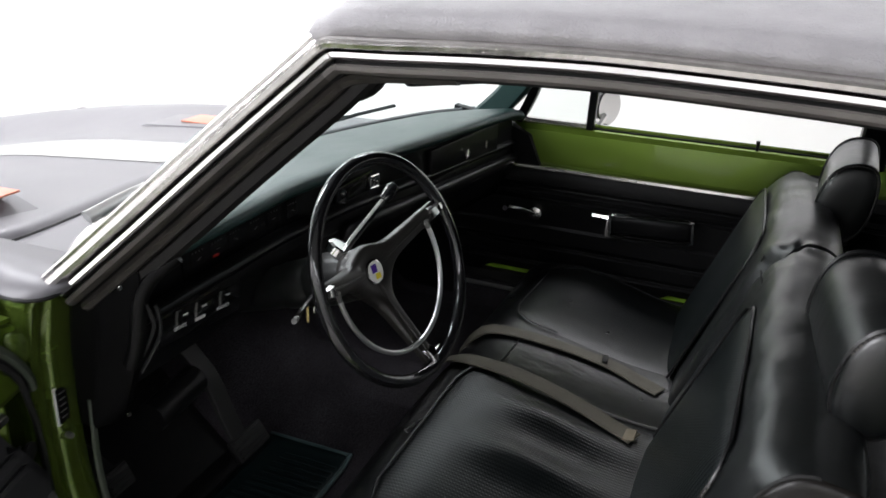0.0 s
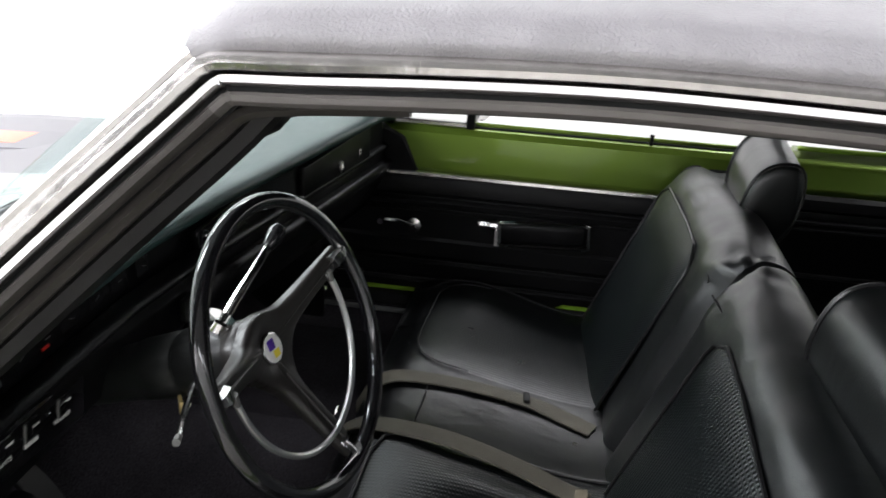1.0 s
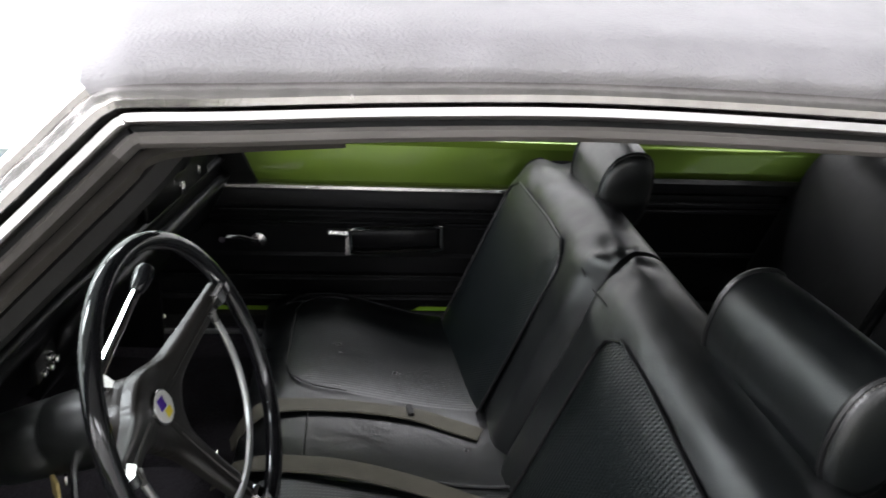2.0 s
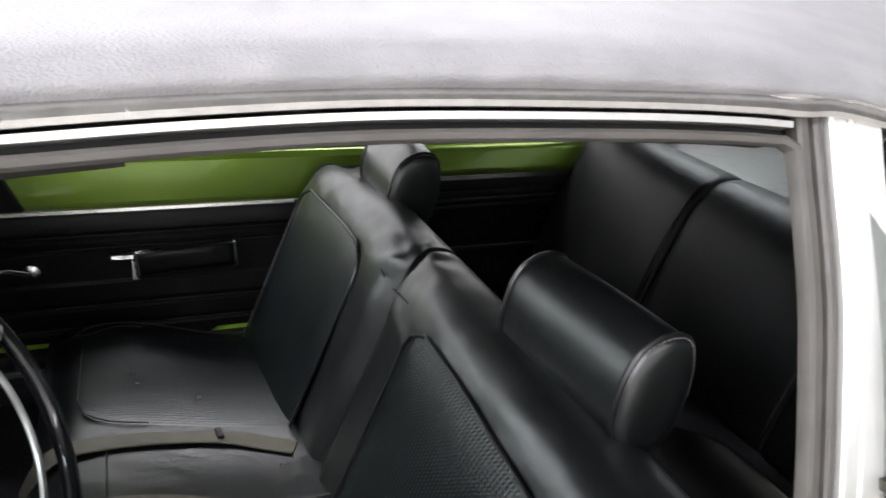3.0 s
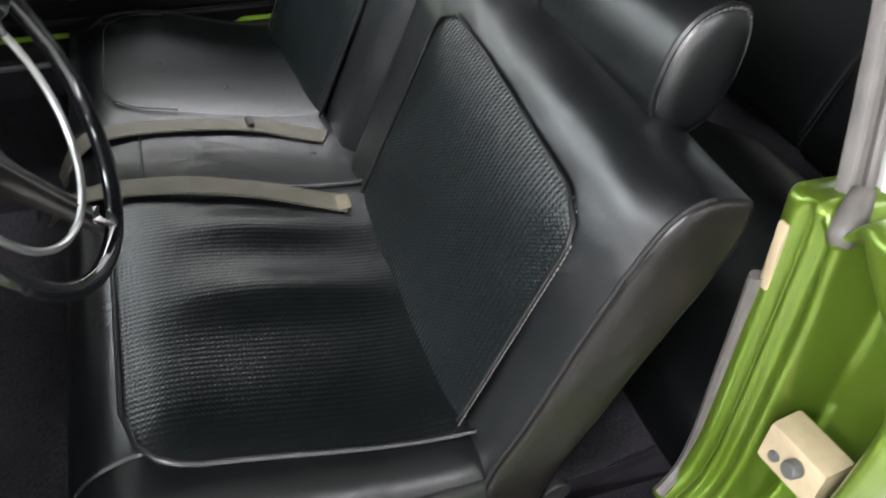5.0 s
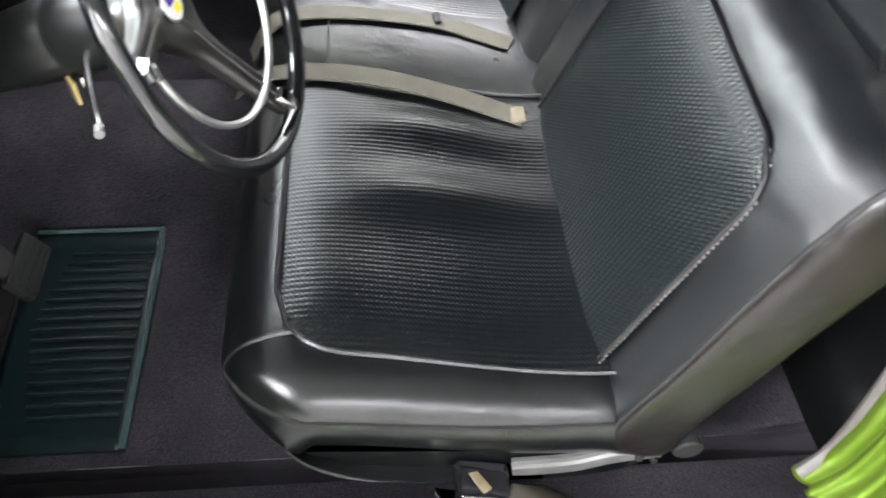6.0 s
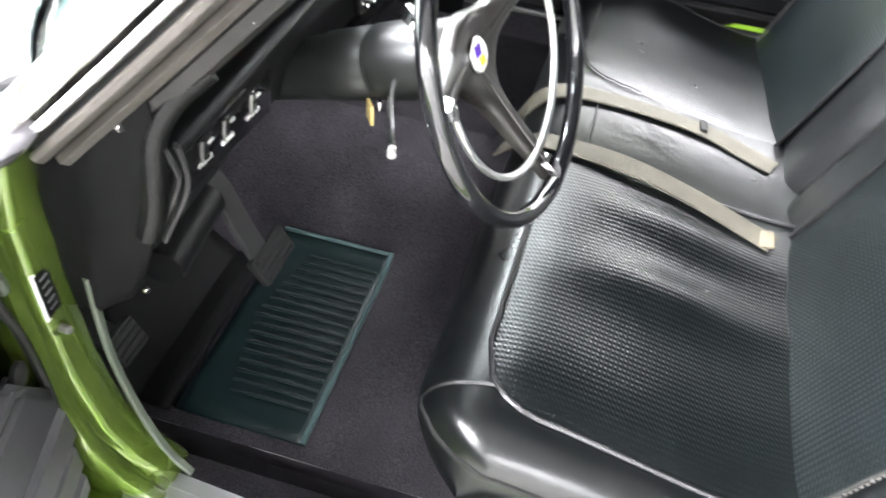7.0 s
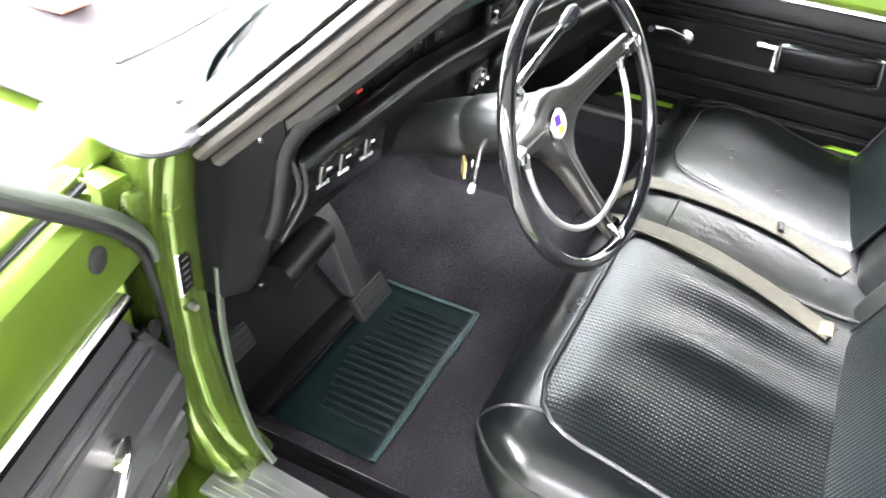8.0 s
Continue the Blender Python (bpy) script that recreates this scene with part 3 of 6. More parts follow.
def jamb():
    ytab = ((0.9, -0.748), (0.8, -0.756), (0.68, -0.762), (0.58, -0.766), (0.49, -0.768), (0.42, -0.76), (0.37, -0.73))
    rtab = ((0.9, -0.774), (0.86, -0.78), (0.843, -0.8), (0.82, -0.829), (0.8, -0.858), (0.785, -0.872), (0.725, -0.877), (0.6, -0.87), (0.5, -0.86), (0.37, -0.85))
    xtab = ((0.9, -0.83), (0.883, -0.848), (0.868, -0.886), (0.839, -0.903), (0.8, -0.905), (0.7, -0.908), (0.6, -0.9), (0.5, -0.89), (0.37, -0.885))
    rows = []
    for k, z in enumerate((0.878, 0.885, 0.882, 0.87, 0.85, 0.83, 0.81, 0.77, 0.73, 0.69, 0.65, 0.61, 0.57, 0.53, 0.49, 0.455, 0.425, 0.395, 0.37)):
        yb, xr, xo = along(z, ytab), along(z, rtab), along(z, xtab)
        back = -0.14 if k == 0 else -0.02 if k == 1 else 0
        deep = 0.075 * sstep(0.875, 0.835, z)
        kk = 0.3 + 0.7 * sstep(0.76, 0.8, z)
        prof = [(-0.693, -0.04), (-0.695, -0.004), (-0.7, 0.003), (-0.714, 0.002), (-0.719, -0.012), (-0.728, -0.013), (-0.7315, -0.003), (-0.735, -0.003), (-0.739, -0.015), (-0.753, -0.017),
                (-0.7565, -0.017 + 0.01 * kk), (-0.7605, -0.017 + 0.01 * kk), (-0.765, -0.02), (-0.767, -0.02 - deep * 0.8), (-0.771, -0.02 - deep), (lerp(-0.77, xr, 0.9), -0.02 - deep), (xr + 0.004, -0.02 - deep * 0.75),
                (xr - 0.006, -0.012), (xr - 0.018, 0.006), (lerp(xr, xo, 0.7), 0.0), (xo, -0.014), (xo - 0.006, -0.03), (xo - 0.01, -0.12)]
        lift = sstep(0.6, 0.9, z)
        rel = sstep(0.886, 0.862, z)
        rows.append([V(x, yb + y * (rel if y > -0.1 and k else 1) + back, z + 0.028 * lift * clamp((-0.7 - x) / 0.09) - 0.034 * math.exp(-((x + 0.757) / 0.017) ** 2) * sstep(0.84, 0.885, z)) for x, y in prof])
    bm = bmesh.new()
    loft(bm, rows, caps=False, closed_ring=False)
    lp = part("lock_pillar", bm, GREEN, car, "green painted door lock pillar", angle=80)
    lp.modifiers.new("smooth", "SUBSURF").levels = 1
    lp.modifiers["smooth"].render_levels = 2
    lp.modifiers.new("thickness", "SOLIDIFY").thickness = 0.004
    part("pillar_patch", new_box((-0.7075, -0.7495, 0.806), (0.012, 0.006, 0.09), Matrix.Rotation(-0.1, 3, "X"), 0.002), TAN, car, "tan worn patch on the pillar lip")
    # striker
    s = part("door_striker", new_box((-0.82, -0.79, 0.595), (0.08, 0.045, 0.06), Matrix.Rotation(0.15, 3, "Z"), 0.006), TAN, car, "worn tan door striker plate")
    bm = bmesh.new()
    disc(bm, (-0.832, -0.768, 0.603), (0, 1, 0.1), 0.011, 0.014, 14)
    part("bolt", bm, STEEL, s)
    bm = bmesh.new()
    disc(bm, (-0.805, -0.768, 0.588), (0, 1, 0.1), 0.007, 0.008, 12)
    part("bolt", bm, STEEL, s)
    bm = bmesh.new()
    tube(bm, spline([V(-0.697, -0.75, 0.77), V(-0.695, -0.757, 0.69), V(-0.695, -0.762, 0.59), V(-0.696, -0.766, 0.49), V(-0.7, -0.758, 0.42), V(-0.712, -0.725, 0.386)], 6), 0.0085, 8)
    part("jamb_seal", bm, RUBBER, car, "grey rubber edge seal")


jamb()

# quarter window, driver side
bm = bmesh.new()
grid(bm, lambda u, v: V(lerp(-0.735, -0.612, v) - 0.01 * math.sin(math.pi * v), lerp(-0.87, lerp(-1.55, -1.02, v ** 0.8), u), lerp(0.905, drip_z(lerp(-0.87, -1.02, u)) - 0.03, v)), 14, 12)
q = part("quarter_glass", bm, GLASS_FILM, car, "clear quarter window glass")
bm = bmesh.new()
sweep(bm, spline([V(-0.745, -0.872, 0.893), V(-0.762, -1.05, 0.9), V(-0.77, -1.3, 0.915), V(-0.75, -1.55, 0.93)], 6), rect_prof(-0.014, 0.012, -0.03, 0.02, 0.006), (-1, 0, 0.2))
part("belt_moulding", bm, WORNCHROME, car, "bright chrome belt moulding under the quarter glass")
bm = bmesh.new()
sweep(bm, spline([V(-0.735, -0.872, 0.908), V(-0.745, -1.05, 0.915), V(-0.752, -1.3, 0.93)], 6), rect_prof(0.0, 0.012, -0.02, 0.012, 0.004), (-1, 0, 0.2))
part("glass_seal", bm, FOOTRUBBER, car, "worn glass seal")
bm = bmesh.new()
sweep(bm, spline([V(-0.6, -0.9, 1.222), V(-0.604, -0.95, 1.206), V(-0.606, -1.04, 1.168), V(-0.613, -1.15, 1.1), V(-0.63, -1.27, 1.02)], 6), rect_prof(-0.012, 0.004, -0.02, 0.012, 0.004), (-1, 0, 0.2))
part("glass_seal", bm, BLACKRUBBER, car, "black rubber seal over the quarter glass")


# sail panel and rear
def sail(sgn):
    def fn(u, v):
        y = lerp(-1.3, -1.6, u)
        top = roof_pt(0.0, (-0.028 - y) / 1.422)
        return V(sgn * lerp(0.78, 0.62, v), lerp(y - 0.3 * (1 - v), y, v), lerp(0.95, top.z, v))
    part("sail_panel", grid(bmesh.new(), fn, 8, 8), ROOFVINYL, car, "black vinyl sail panel with the roof's painted pale sheen", solid=0.02)


sail(-1)
sail(1)
bm = bmesh.new()
grid(bm, lambda u, v: V(lerp(-0.6, 0.6, u), lerp(-1.44, -2.2, v) - 0.06 * math.sin(math.pi * u) * v, lerp(roof_pt(u, 1).z - 0.012, 0.9, v)), 24, 6)
rw = part("rear_window", bm, GLASS_TINT, car, "green tinted rear window")
rw.visible_shadow = False
bm = bmesh.new()
grid(bm, lambda u, v: V(lerp(-0.9, 0.9, u), lerp(-2.2, -3.1, v), 0.89 - 0.03 * v + 0.02 * math.sin(math.pi * u)), 10, 8)
part("boot_lid", bm, GREEN, car, "green metallic boot lid", solid=0.015)
part("rear_panel", new_box((0, -3.1, 0.58), (1.8, 0.06, 0.56), None, 0.02), GREEN, car, "green rear panel")

# sill
bm = bmesh.new()
box(bm, (-0.832, -0.18, 0.3), (0.156, 1.32, 0.15), None, 0.02)
part("sill", bm, GREEN, car, "green door sill")
bm = bmesh.new()
loft(bm, [[V(-0.64, y, 0.27), V(-0.645, y, 0.296), V(-0.66, y, 0.305), V(-0.7, y, 0.32), V(-0.735, y, 0.352), V(-0.752, y, 0.365), V(-0.756, y, 0.27)] for y in [lerp(0.3, -0.82, k / 12) for k in range(13)]])
part("sill_carpet", bm, CARPET, car, "carpeted inner side of the sill")
def plate_in(y):
    """Inner edge of the scuff plate, further out towards the rear."""
    return lerp(-0.716, -0.772, clamp((0.3 - y) / 0.85))


bm = bmesh.new()
loft(bm, [[V(-0.802, y, 0.378), V(-0.802, y, 0.384), V(-0.798, y, 0.386), V(plate_in(y) - 0.004, y, 0.388), V(plate_in(y), y, 0.386), V(plate_in(y) + 0.001, y, 0.36)] for y in [lerp(0.305, -0.66, i / 20) for i in range(21)]])
sp = part("scuff_plate", bm, ALU, car, "scuffed bright aluminium scuff plate")
for i in range(5):
    bm = bmesh.new()
    loft(bm, [[V(x - 0.0016, y, 0.384), V(x - 0.0008, y, 0.3885), V(x + 0.0008, y, 0.3885), V(x + 0.0016, y, 0.384)] for y in (0.29, 0.0, -0.3, -0.64) for x in (lerp(-0.796, plate_in(y) - 0.014, (i + 0.5) / 5),)])
    part("rib", bm, ALU, sp)
for y in (0.27, 0.02, -0.23, -0.48):
    bm = bmesh.new()
    disc(bm, (plate_in(y) - 0.009, y, 0.386), (0, 0, 1), 0.005, 0.003, 10)
    part("screw", bm, STEEL, sp)


# hinge pillar, driver side
def hinge_pillar():
    secs = []
    for z, yo, xo in ((0.925, -0.012, 0.012), (0.9, 0.0, 0.004), (0.82, 0.014, 0.0), (0.72, 0.018, 0.0), (0.6, 0.014, 0.0), (0.5, 0.002, 0.004), (0.44, -0.02, 0.01), (0.39, -0.055, 0.018)):
        y = 0.315 + yo
        x = -0.712 + xo
        g = 0.011 * sstep(0.39, 0.5, z) * sstep(0.925, 0.86, z)
        prof = [(0.014, 0.05), (0.003, 0.008), (-0.0005, 0.001), (-0.004, -0.0012), (-0.037, -0.003), (-0.0395, -0.0022), (-0.0415, 0.0005), (-0.045, g * 0.85), (-0.0475, g), (-0.051, g), (-0.0535, g * 0.85), (-0.057, 0.0005), (-0.059, -0.0022), (-0.062, -0.003), (-0.07, -0.0015), (-0.0735, 0.003), (-0.0755, 0.01), (-0.076, 0.02), (-0.076, 0.07), (-0.076, 0.16)]
        secs.append([V(x + a, y + b, z) for a, b in prof])
    rings = []
    for a, b in zip(secs, secs[1:]):
        rings += [a, [p.lerp(q, 0.5) for p, q in zip(a, b)]]
    rings.append(secs[-1])
    bm = bmesh.new()
    loft(bm, rings, caps=False, closed_ring=False)
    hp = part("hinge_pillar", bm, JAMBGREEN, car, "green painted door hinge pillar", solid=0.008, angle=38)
    part("data_plate", new_box((-0.743, 0.3275, 0.724), (0.027, 0.003, 0.064), Matrix.Rotation(0.1, 3, "Z"), 0.001), WHITEPLASTIC, hp, "small black decal with unreadable lines and pale border")
    part("plate_field", new_box((-0.743, 0.3262, 0.724), (0.022, 0.0025, 0.058), Matrix.Rotation(0.1, 3, "Z")), DIAL, hp)
    for k in range(5):
        part("plate_bar", new_box((-0.743, 0.325, 0.704 + 0.01 * k), (0.012, 0.0008, 0.002), Matrix.Rotation(0.1, 3, "Z")), STEEL, hp)
    bm = bmesh.new()
    disc(bm, (-0.746, 0.333, 0.673), (-0.1, -1, 0.1), 0.009, 0.01, 14)
    part("switch_button", bm, JAMBGREEN, hp, "bright door light switch")
    bm = bmesh.new()
    disc(bm, (-0.746, 0.324, 0.674), (-0.1, -1, 0.1), 0.005, 0.012, 12)
    part("switch_button", bm, STEEL, hp)
    bm = bmesh.new()
    sweep(bm, spline([V(-0.713, 0.305, 0.72), V(-0.712, 0.31, 0.6), V(-0.71, 0.3, 0.5), V(-0.712, 0.275, 0.42), V(-0.718, 0.24, 0.39)], 5), rect_prof(-0.0035, 0.0035, -0.008, 0.003, 0.002), (-1, 0, 0))
    part("edge_seal", bm, SEALGREY, car, "grey-green rubber edge seal")


hinge_pillar()


# fender, cowl and hood
def fender(sgn):
    def fn(u, v):
        y = lerp(0.36, 2.1, u)
        k = [(0.68, 0.9), (0.79, 0.903), (0.87, 0.878), (0.925, 0.8), (0.945, 0.65), (0.94, 0.48), (0.9, 0.32)]
        t = v * (len(k) - 1)
        i = min(int(t), len(k) - 2)
        x, z = lerp(k[i][0], k[i + 1][0], t - i), lerp(k[i][1], k[i + 1][1], t - i)
        z -= 0.03 * u + (0.36 if sgn > 0 else 0) * (1 - v)
        if math.hypot(y - 1.35, z - 0.33) < 0.35:
            z = max(z, 0.33 + math.sqrt(max(0, 0.35 ** 2 - (y - 1.35) ** 2)) * 0.95)
        return V(sgn * x, y, z)
    part("fender", grid(bmesh.new(), fn, 36, 18), GREEN, car, "green metallic front fender", solid=0.012)


fender(-1)
fender(1)


def hood_z(x, y):
    return -0.065 * max(0.0, y - 0.5) * sstep(-0.67, -0.2, x) * sstep(0.66, 0.2, x) + 0.922 - 0.07 * (x + 0.68) - 0.03 * (y - 0.5) - 0.12 * max(0.0, y - 1.0) ** 1.5 + 0.012 * math.cos(x * 2.2)


def hood_rear(x):
    return 0.465 + 0.085 * (1 - (x / 0.68) ** 2) ** 2


def hood_pt(u, v):
    x = lerp(-0.672, 0.672, u)
    y = lerp(hood_rear(x), 2.12, v)
    return V(x, y, hood_z(x, y))


hood = part("hood", grid(bmesh.new(), hood_pt, 24, 30), HOODBLACK, car, "satin black hood with a pale centre band", solid=0.014)
bm = bmesh.new()
grid(bm, lambda u, v: hood_pt((lerp(-0.13, 0.1, u) + 0.672) / 1.344, v * 0.99) + V(0, 0, 0.0085), 8, 24)
part("hood_band", bm, PALEBAND, hood, "pale glossy centre band")


def scoop(x, y, inset, tall):
    bm = bmesh.new()
    rings = []
    for t in (0, 0.3, 0.5, 0.9, 1):
        yy = y + lerp(-0.19, 0.19, t)
        w = 0.085 if 0 < t < 1 else 0.07
        h = tall if 0 < t < 1 else -0.004
        zz = hood_z(x, yy) + 0.008
        rings.append([V(x - w, yy, zz - 0.012), V(x - w * 0.85, yy, zz + h), V(x + w * 0.85, yy, zz + h), V(x + w, yy, zz - 0.012)])
    loft(bm, rings)
    s = part("hood_scoop", bm, HOODBLACK, hood, "low black hood scoop with orange insert")
    part("scoop_insert", new_box((x + inset, y - 0.1 if x < 0 else y, hood_z(x, y) + tall + 0.009), (0.09, 0.12, 0.004), Matrix.Rotation(-0.03, 3, "X"), 0.0015), ORANGE, s, "orange scoop insert")


scoop(-0.585, 0.755, 0.01, 0.028)
scoop(0.4, 0.93, 0.01, 0.004)


def cowl_pt(u, v):
    i = min(int(u * 30), 29)
    b = WBASE[i].lerp(WBASE[i + 1], u * 30 - i)
    x = b.x * lerp(1, 0.95, v)
    y1 = hood_rear(x) - 0.005
    return V(x, lerp(b.y + 0.004, max(y1, b.y + 0.02), v), lerp(b.z + 0.004, hood_z(x, y1) + 0.002, v))


bm = bmesh.new()
tube(bm, [V(x, hood_rear(x) - 0.004, hood_z(x, hood_rear(x)) + 0.006) for x in [lerp(-0.668, 0.668, i / 40) for i in range(41)]], 0.004, 6)
part("hood_gap", bm, BLACKRUBBER, hood, "dark gap along the rear edge of the hood")
cowl = part("cowl", grid(bmesh.new(), cowl_pt, 30, 8), HOODBLACK, car, "satin black cowl panel", solid=0.01)
for i in range(9):
    part("vent_slot", new_box((-0.33 + i * 0.016, 0.487 + 0.002 * i, hood_z(-0.33 + i * 0.016, 0.49) + 0.004), (0.005, 0.03, 0.004), Matrix.Rotation(-0.4, 3, "Z"), 0.001), BLACKRUBBER, cowl)
# satin black paint carried over the inner fender top with a rounded rear corner
EDGE = spline([V(-0.70, 1.9, 0), V(-0.74, 1.2, 0), V(-0.756, 0.7, 0), V(-0.762, 0.5, 0), V(-0.773, 0.416, 0), V(-0.793, 0.375, 0), V(-0.801, 0.335, 0), V(-0.796, 0.297, 0), V(-0.774, 0.279, 0), V(-0.74, 0.282, 0)], 5)
bm = bmesh.new()
loft(bm, [[V(lerp(-0.677, p.x, t), lerp(max(p.y, 0.33 if t < 0.5 else 0), p.y, t), 0.9335 - 0.012 * t - 0.017 * clamp((p.y - 0.36) / 1.74) - 0.12 * max(0.0, p.y - 1.0) ** 1.5) for t in (0, 0.5, 1)] for p in EDGE], caps=False, closed_ring=False)
part("fender_stripe", bm, HOODBLACK, car, "satin black paint on the fender top", solid=0.008)
bm = bmesh.new()
tube(bm, [V(p.x - 0.001, p.y - 0.001, 0.9215 - 0.017 * clamp((p.y - 0.36) / 1.74) - 0.12 * max(0.0, p.y - 1.0) ** 1.5) for p in EDGE], 0.003, 6)
part("paint_line", bm, BLACKRUBBER, car, "thin dark line round the black paint")
bm = bmesh.new()
loft(bm, [[V(x, y + s, 0.898 - t) for y in (0.322, 0.35, 0.386)] + [V(x, y + s, 0.892 - t) for y in (0.386, 0.35, 0.322)] for x, s, t in ((-0.806, 0.0, 0.002), (-0.84, 0.0, 0.0), (-0.865, 0.004, 0.004), (-0.88, 0.006, 0.012))])
part("fender_flange", bm, GREEN, car, "bent green fender flange over the hinge")
part("fender_end", new_box((-0.84, 0.385, 0.862), (0.1, 0.1, 0.05), Matrix.Rotation(0.25, 3, "Y"), 0.01), GREEN, car, "green fender end above the hinge")
bm = bmesh.new()
box(bm, (-0.83, 0.48, 0.6), (0.16, 0.02, 0.56), None, 0.006)
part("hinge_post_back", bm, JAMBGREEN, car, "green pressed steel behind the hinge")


def wiper(x0, y0, z0, x1, y1, z1, xb0, yb0, zb0, xb1, yb1, zb1):
    w = thing("wiper", "black wiper arm and blade resting on the windscreen", "wiper", "windscreen wipers")
    bm = bmesh.new()
    tube(bm, spline([V(x0, y0, z0), V(lerp(x0, x1, 0.5), lerp(y0, y1, 0.5), lerp(z0, z1, 0.5) + 0.008), V(x1, y1, z1)], 5), (lambda t: 0.012 - 0.006 * t) if x0 < 0 else 0.004, 10, flat=0.55)
    part("arm", bm, ALU if x0 < 0 else BLACKRUBBER, w, "bright wiper arm" if x0 < 0 else "dark wiper arm")
    bm = bmesh.new()
    tube(bm, [V(xb0, yb0, zb0), V((xb0 + xb1) / 2, (yb0 + yb1) / 2, (zb0 + zb1) / 2 + 0.003), V(xb1, yb1, zb1)], 0.005, 6, flat=0.6)
    part("blade", bm, BLACKRUBBER, w)


wiper(-0.562, 0.42, 0.94, -0.3, 0.41, 0.955, -0.4, 0.425, 0.948, 0.02, 0.44, 0.955)
wiper(0.12, 0.455, 0.925, 0.3, 0.4, 0.935, 0.16, 0.435, 0.93, 0.46, 0.36, 0.935)
# front of the car
part("front_panel", new_box((0, 2.13, 0.42), (1.7, 0.08, 0.34), None, 0.03), GREEN, car, "green front panel")


def wheel(x, y):
    s = -1 if x < 0 else 1
    bm = bmesh.new()
    c = V(x, y, 0.33)
    prof = [(0.2, -0.1), (0.3, -0.105), (0.33, -0.08), (0.335, 0), (0.33, 0.08), (0.3, 0.105), (0.2, 0.1)]
    rings = []
    for k in range(29):
        a = 2 * math.pi * k / 28
        rings.append([c + V(b, math.cos(a) * r, math.sin(a) * r) for r, b in prof])
    loft(bm, rings, caps=False)
    w = part("wheel", bm, BLACKRUBBER, car, "black tyre")
    bm = bmesh.new()
    disc(bm, c - V(s * 0.02, 0, 0), (s, 0, 0), 0.2, 0.09, 28, 0.12)
    part("rim", bm, STEEL, w)


for wx in (-0.78, 0.78):
    for wy in (1.35, -1.95):
        wheel(wx, wy)


# floor pan with carpet
def floor_z(x, y):
    z = 0.285
    z += 0.125 * math.exp(-((x - 0.02) / 0.15) ** 4)
    if y > 0.42:
        z += (y - 0.42) * 0.9
    if y < -0.75:
        z += 0.06 * sstep(-0.75, -0.95, y)
    z += 0.09 * sstep(0.69, 0.725, x)
    return z


part("carpet", grid(bmesh.new(), lambda u, v: V(lerp(-0.602, 0.74, u), lerp(0.8, -1.5, v), floor_z(lerp(-0.602, 0.74, u), lerp(0.8, -1.5, v)) + 0.003 * noise.noise(V(u * 12, v * 20, 0))), 56, 80), CARPET, car, "black loop pile carpet")
# bare black channel between the carpet's edge and the carpeted sill side
bm = bmesh.new()
loft(bm, [[V(-0.6, y, floor_z(-0.6, y) - 0.004), V(-0.604, y, floor_z(-0.6, y) - 0.03), V(-0.63, y, floor_z(-0.6, y) - 0.032), V(-0.74, y, floor_z(-0.6, y) - 0.03), V(-0.74, y, floor_z(-0.6, y) - 0.05), V(-0.58, y, floor_z(-0.6, y) - 0.05)] for y in (0.8, 0.6, 0.42, 0.2, -0.1, -0.4, -0.7, -0.95, -1.5)])
part("floor_channel", bm, FELT, car, "bare black floor channel beside the carpet")
# added black sheet that stands in for shade on the toe board, left of the brake pedal
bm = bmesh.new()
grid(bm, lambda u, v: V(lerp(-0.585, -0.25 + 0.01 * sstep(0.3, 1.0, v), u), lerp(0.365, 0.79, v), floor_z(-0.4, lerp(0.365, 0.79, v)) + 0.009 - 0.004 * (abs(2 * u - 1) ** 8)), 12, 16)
part("toe_board_shade", bm, ENDBLACK, car, "dull black sheet standing in for shade on the driver's toe board", solid=0.008)
part("firewall", grid(bmesh.new(), lambda u, v: V(lerp(-0.66, 0.66, u), 0.81, lerp(0.28, hood_z(lerp(-0.66, 0.66, u), 0.81) - 0.025, v)), 16, 4), CARPET, car, "dark firewall", solid=0.02)
for sx in (-1, 1):
    part("kick_panel", new_box((sx * 0.71, 0.6 if sx < 0 else 0.53, 0.585 if sx < 0 else 0.545), (0.02, 0.44 if sx < 0 else 0.54, 0.63 if sx < 0 else 0.5), None, 0.005), DASHBLACK, car, "black kick panel")
    bm = bmesh.new()
    grid(bm, lambda u, v: V(sx * lerp(0.715, 0.72, v), lerp(-0.812, -1.7, u), lerp(0.3, 0.785, v)), 10, 8)
    part("quarter_trim", bm, PANEL, car, "black vinyl rear quarter trim", solid=0.02)
# far quarter: painted strip, trim lines and window post
bm = bmesh.new()
grid(bm, lambda u, v: V(lerp(0.722, 0.745, v), lerp(-0.80, -1.6, u), lerp(0.785, 0.868, v)), 10, 4)
part("quarter_strip", bm, GREEN, car, "green painted strip under the quarter window", solid=0.02)
bm = bmesh.new()
sweep(bm, [V(0.712, -0.82, 0.77), V(0.712, -1.6, 0.772)], rect_prof(-0.021, 0.021, -0.01, 0.012, 0.009), (-1, 0, 0))
part("quarter_trim_roll", bm, VINYL_SIDE, car, "padded black trim roll")
bm = bmesh.new()
for bz, bh in ((0.723, 0.006), (0.706, 0.005), (0.585, 0.006)):
    bm = bmesh.new()
    sweep(bm, [V(0.71, -0.82, bz), V(0.71, -1.6, bz + 0.004)], rect_prof(-bh, bh, -0.01, 0.008, 0.003), (-1, 0, 0))
    part("quarter_trim_bead", bm, VINYL_SIDE, car, "thin bead across the quarter trim")
bm = bmesh.new()
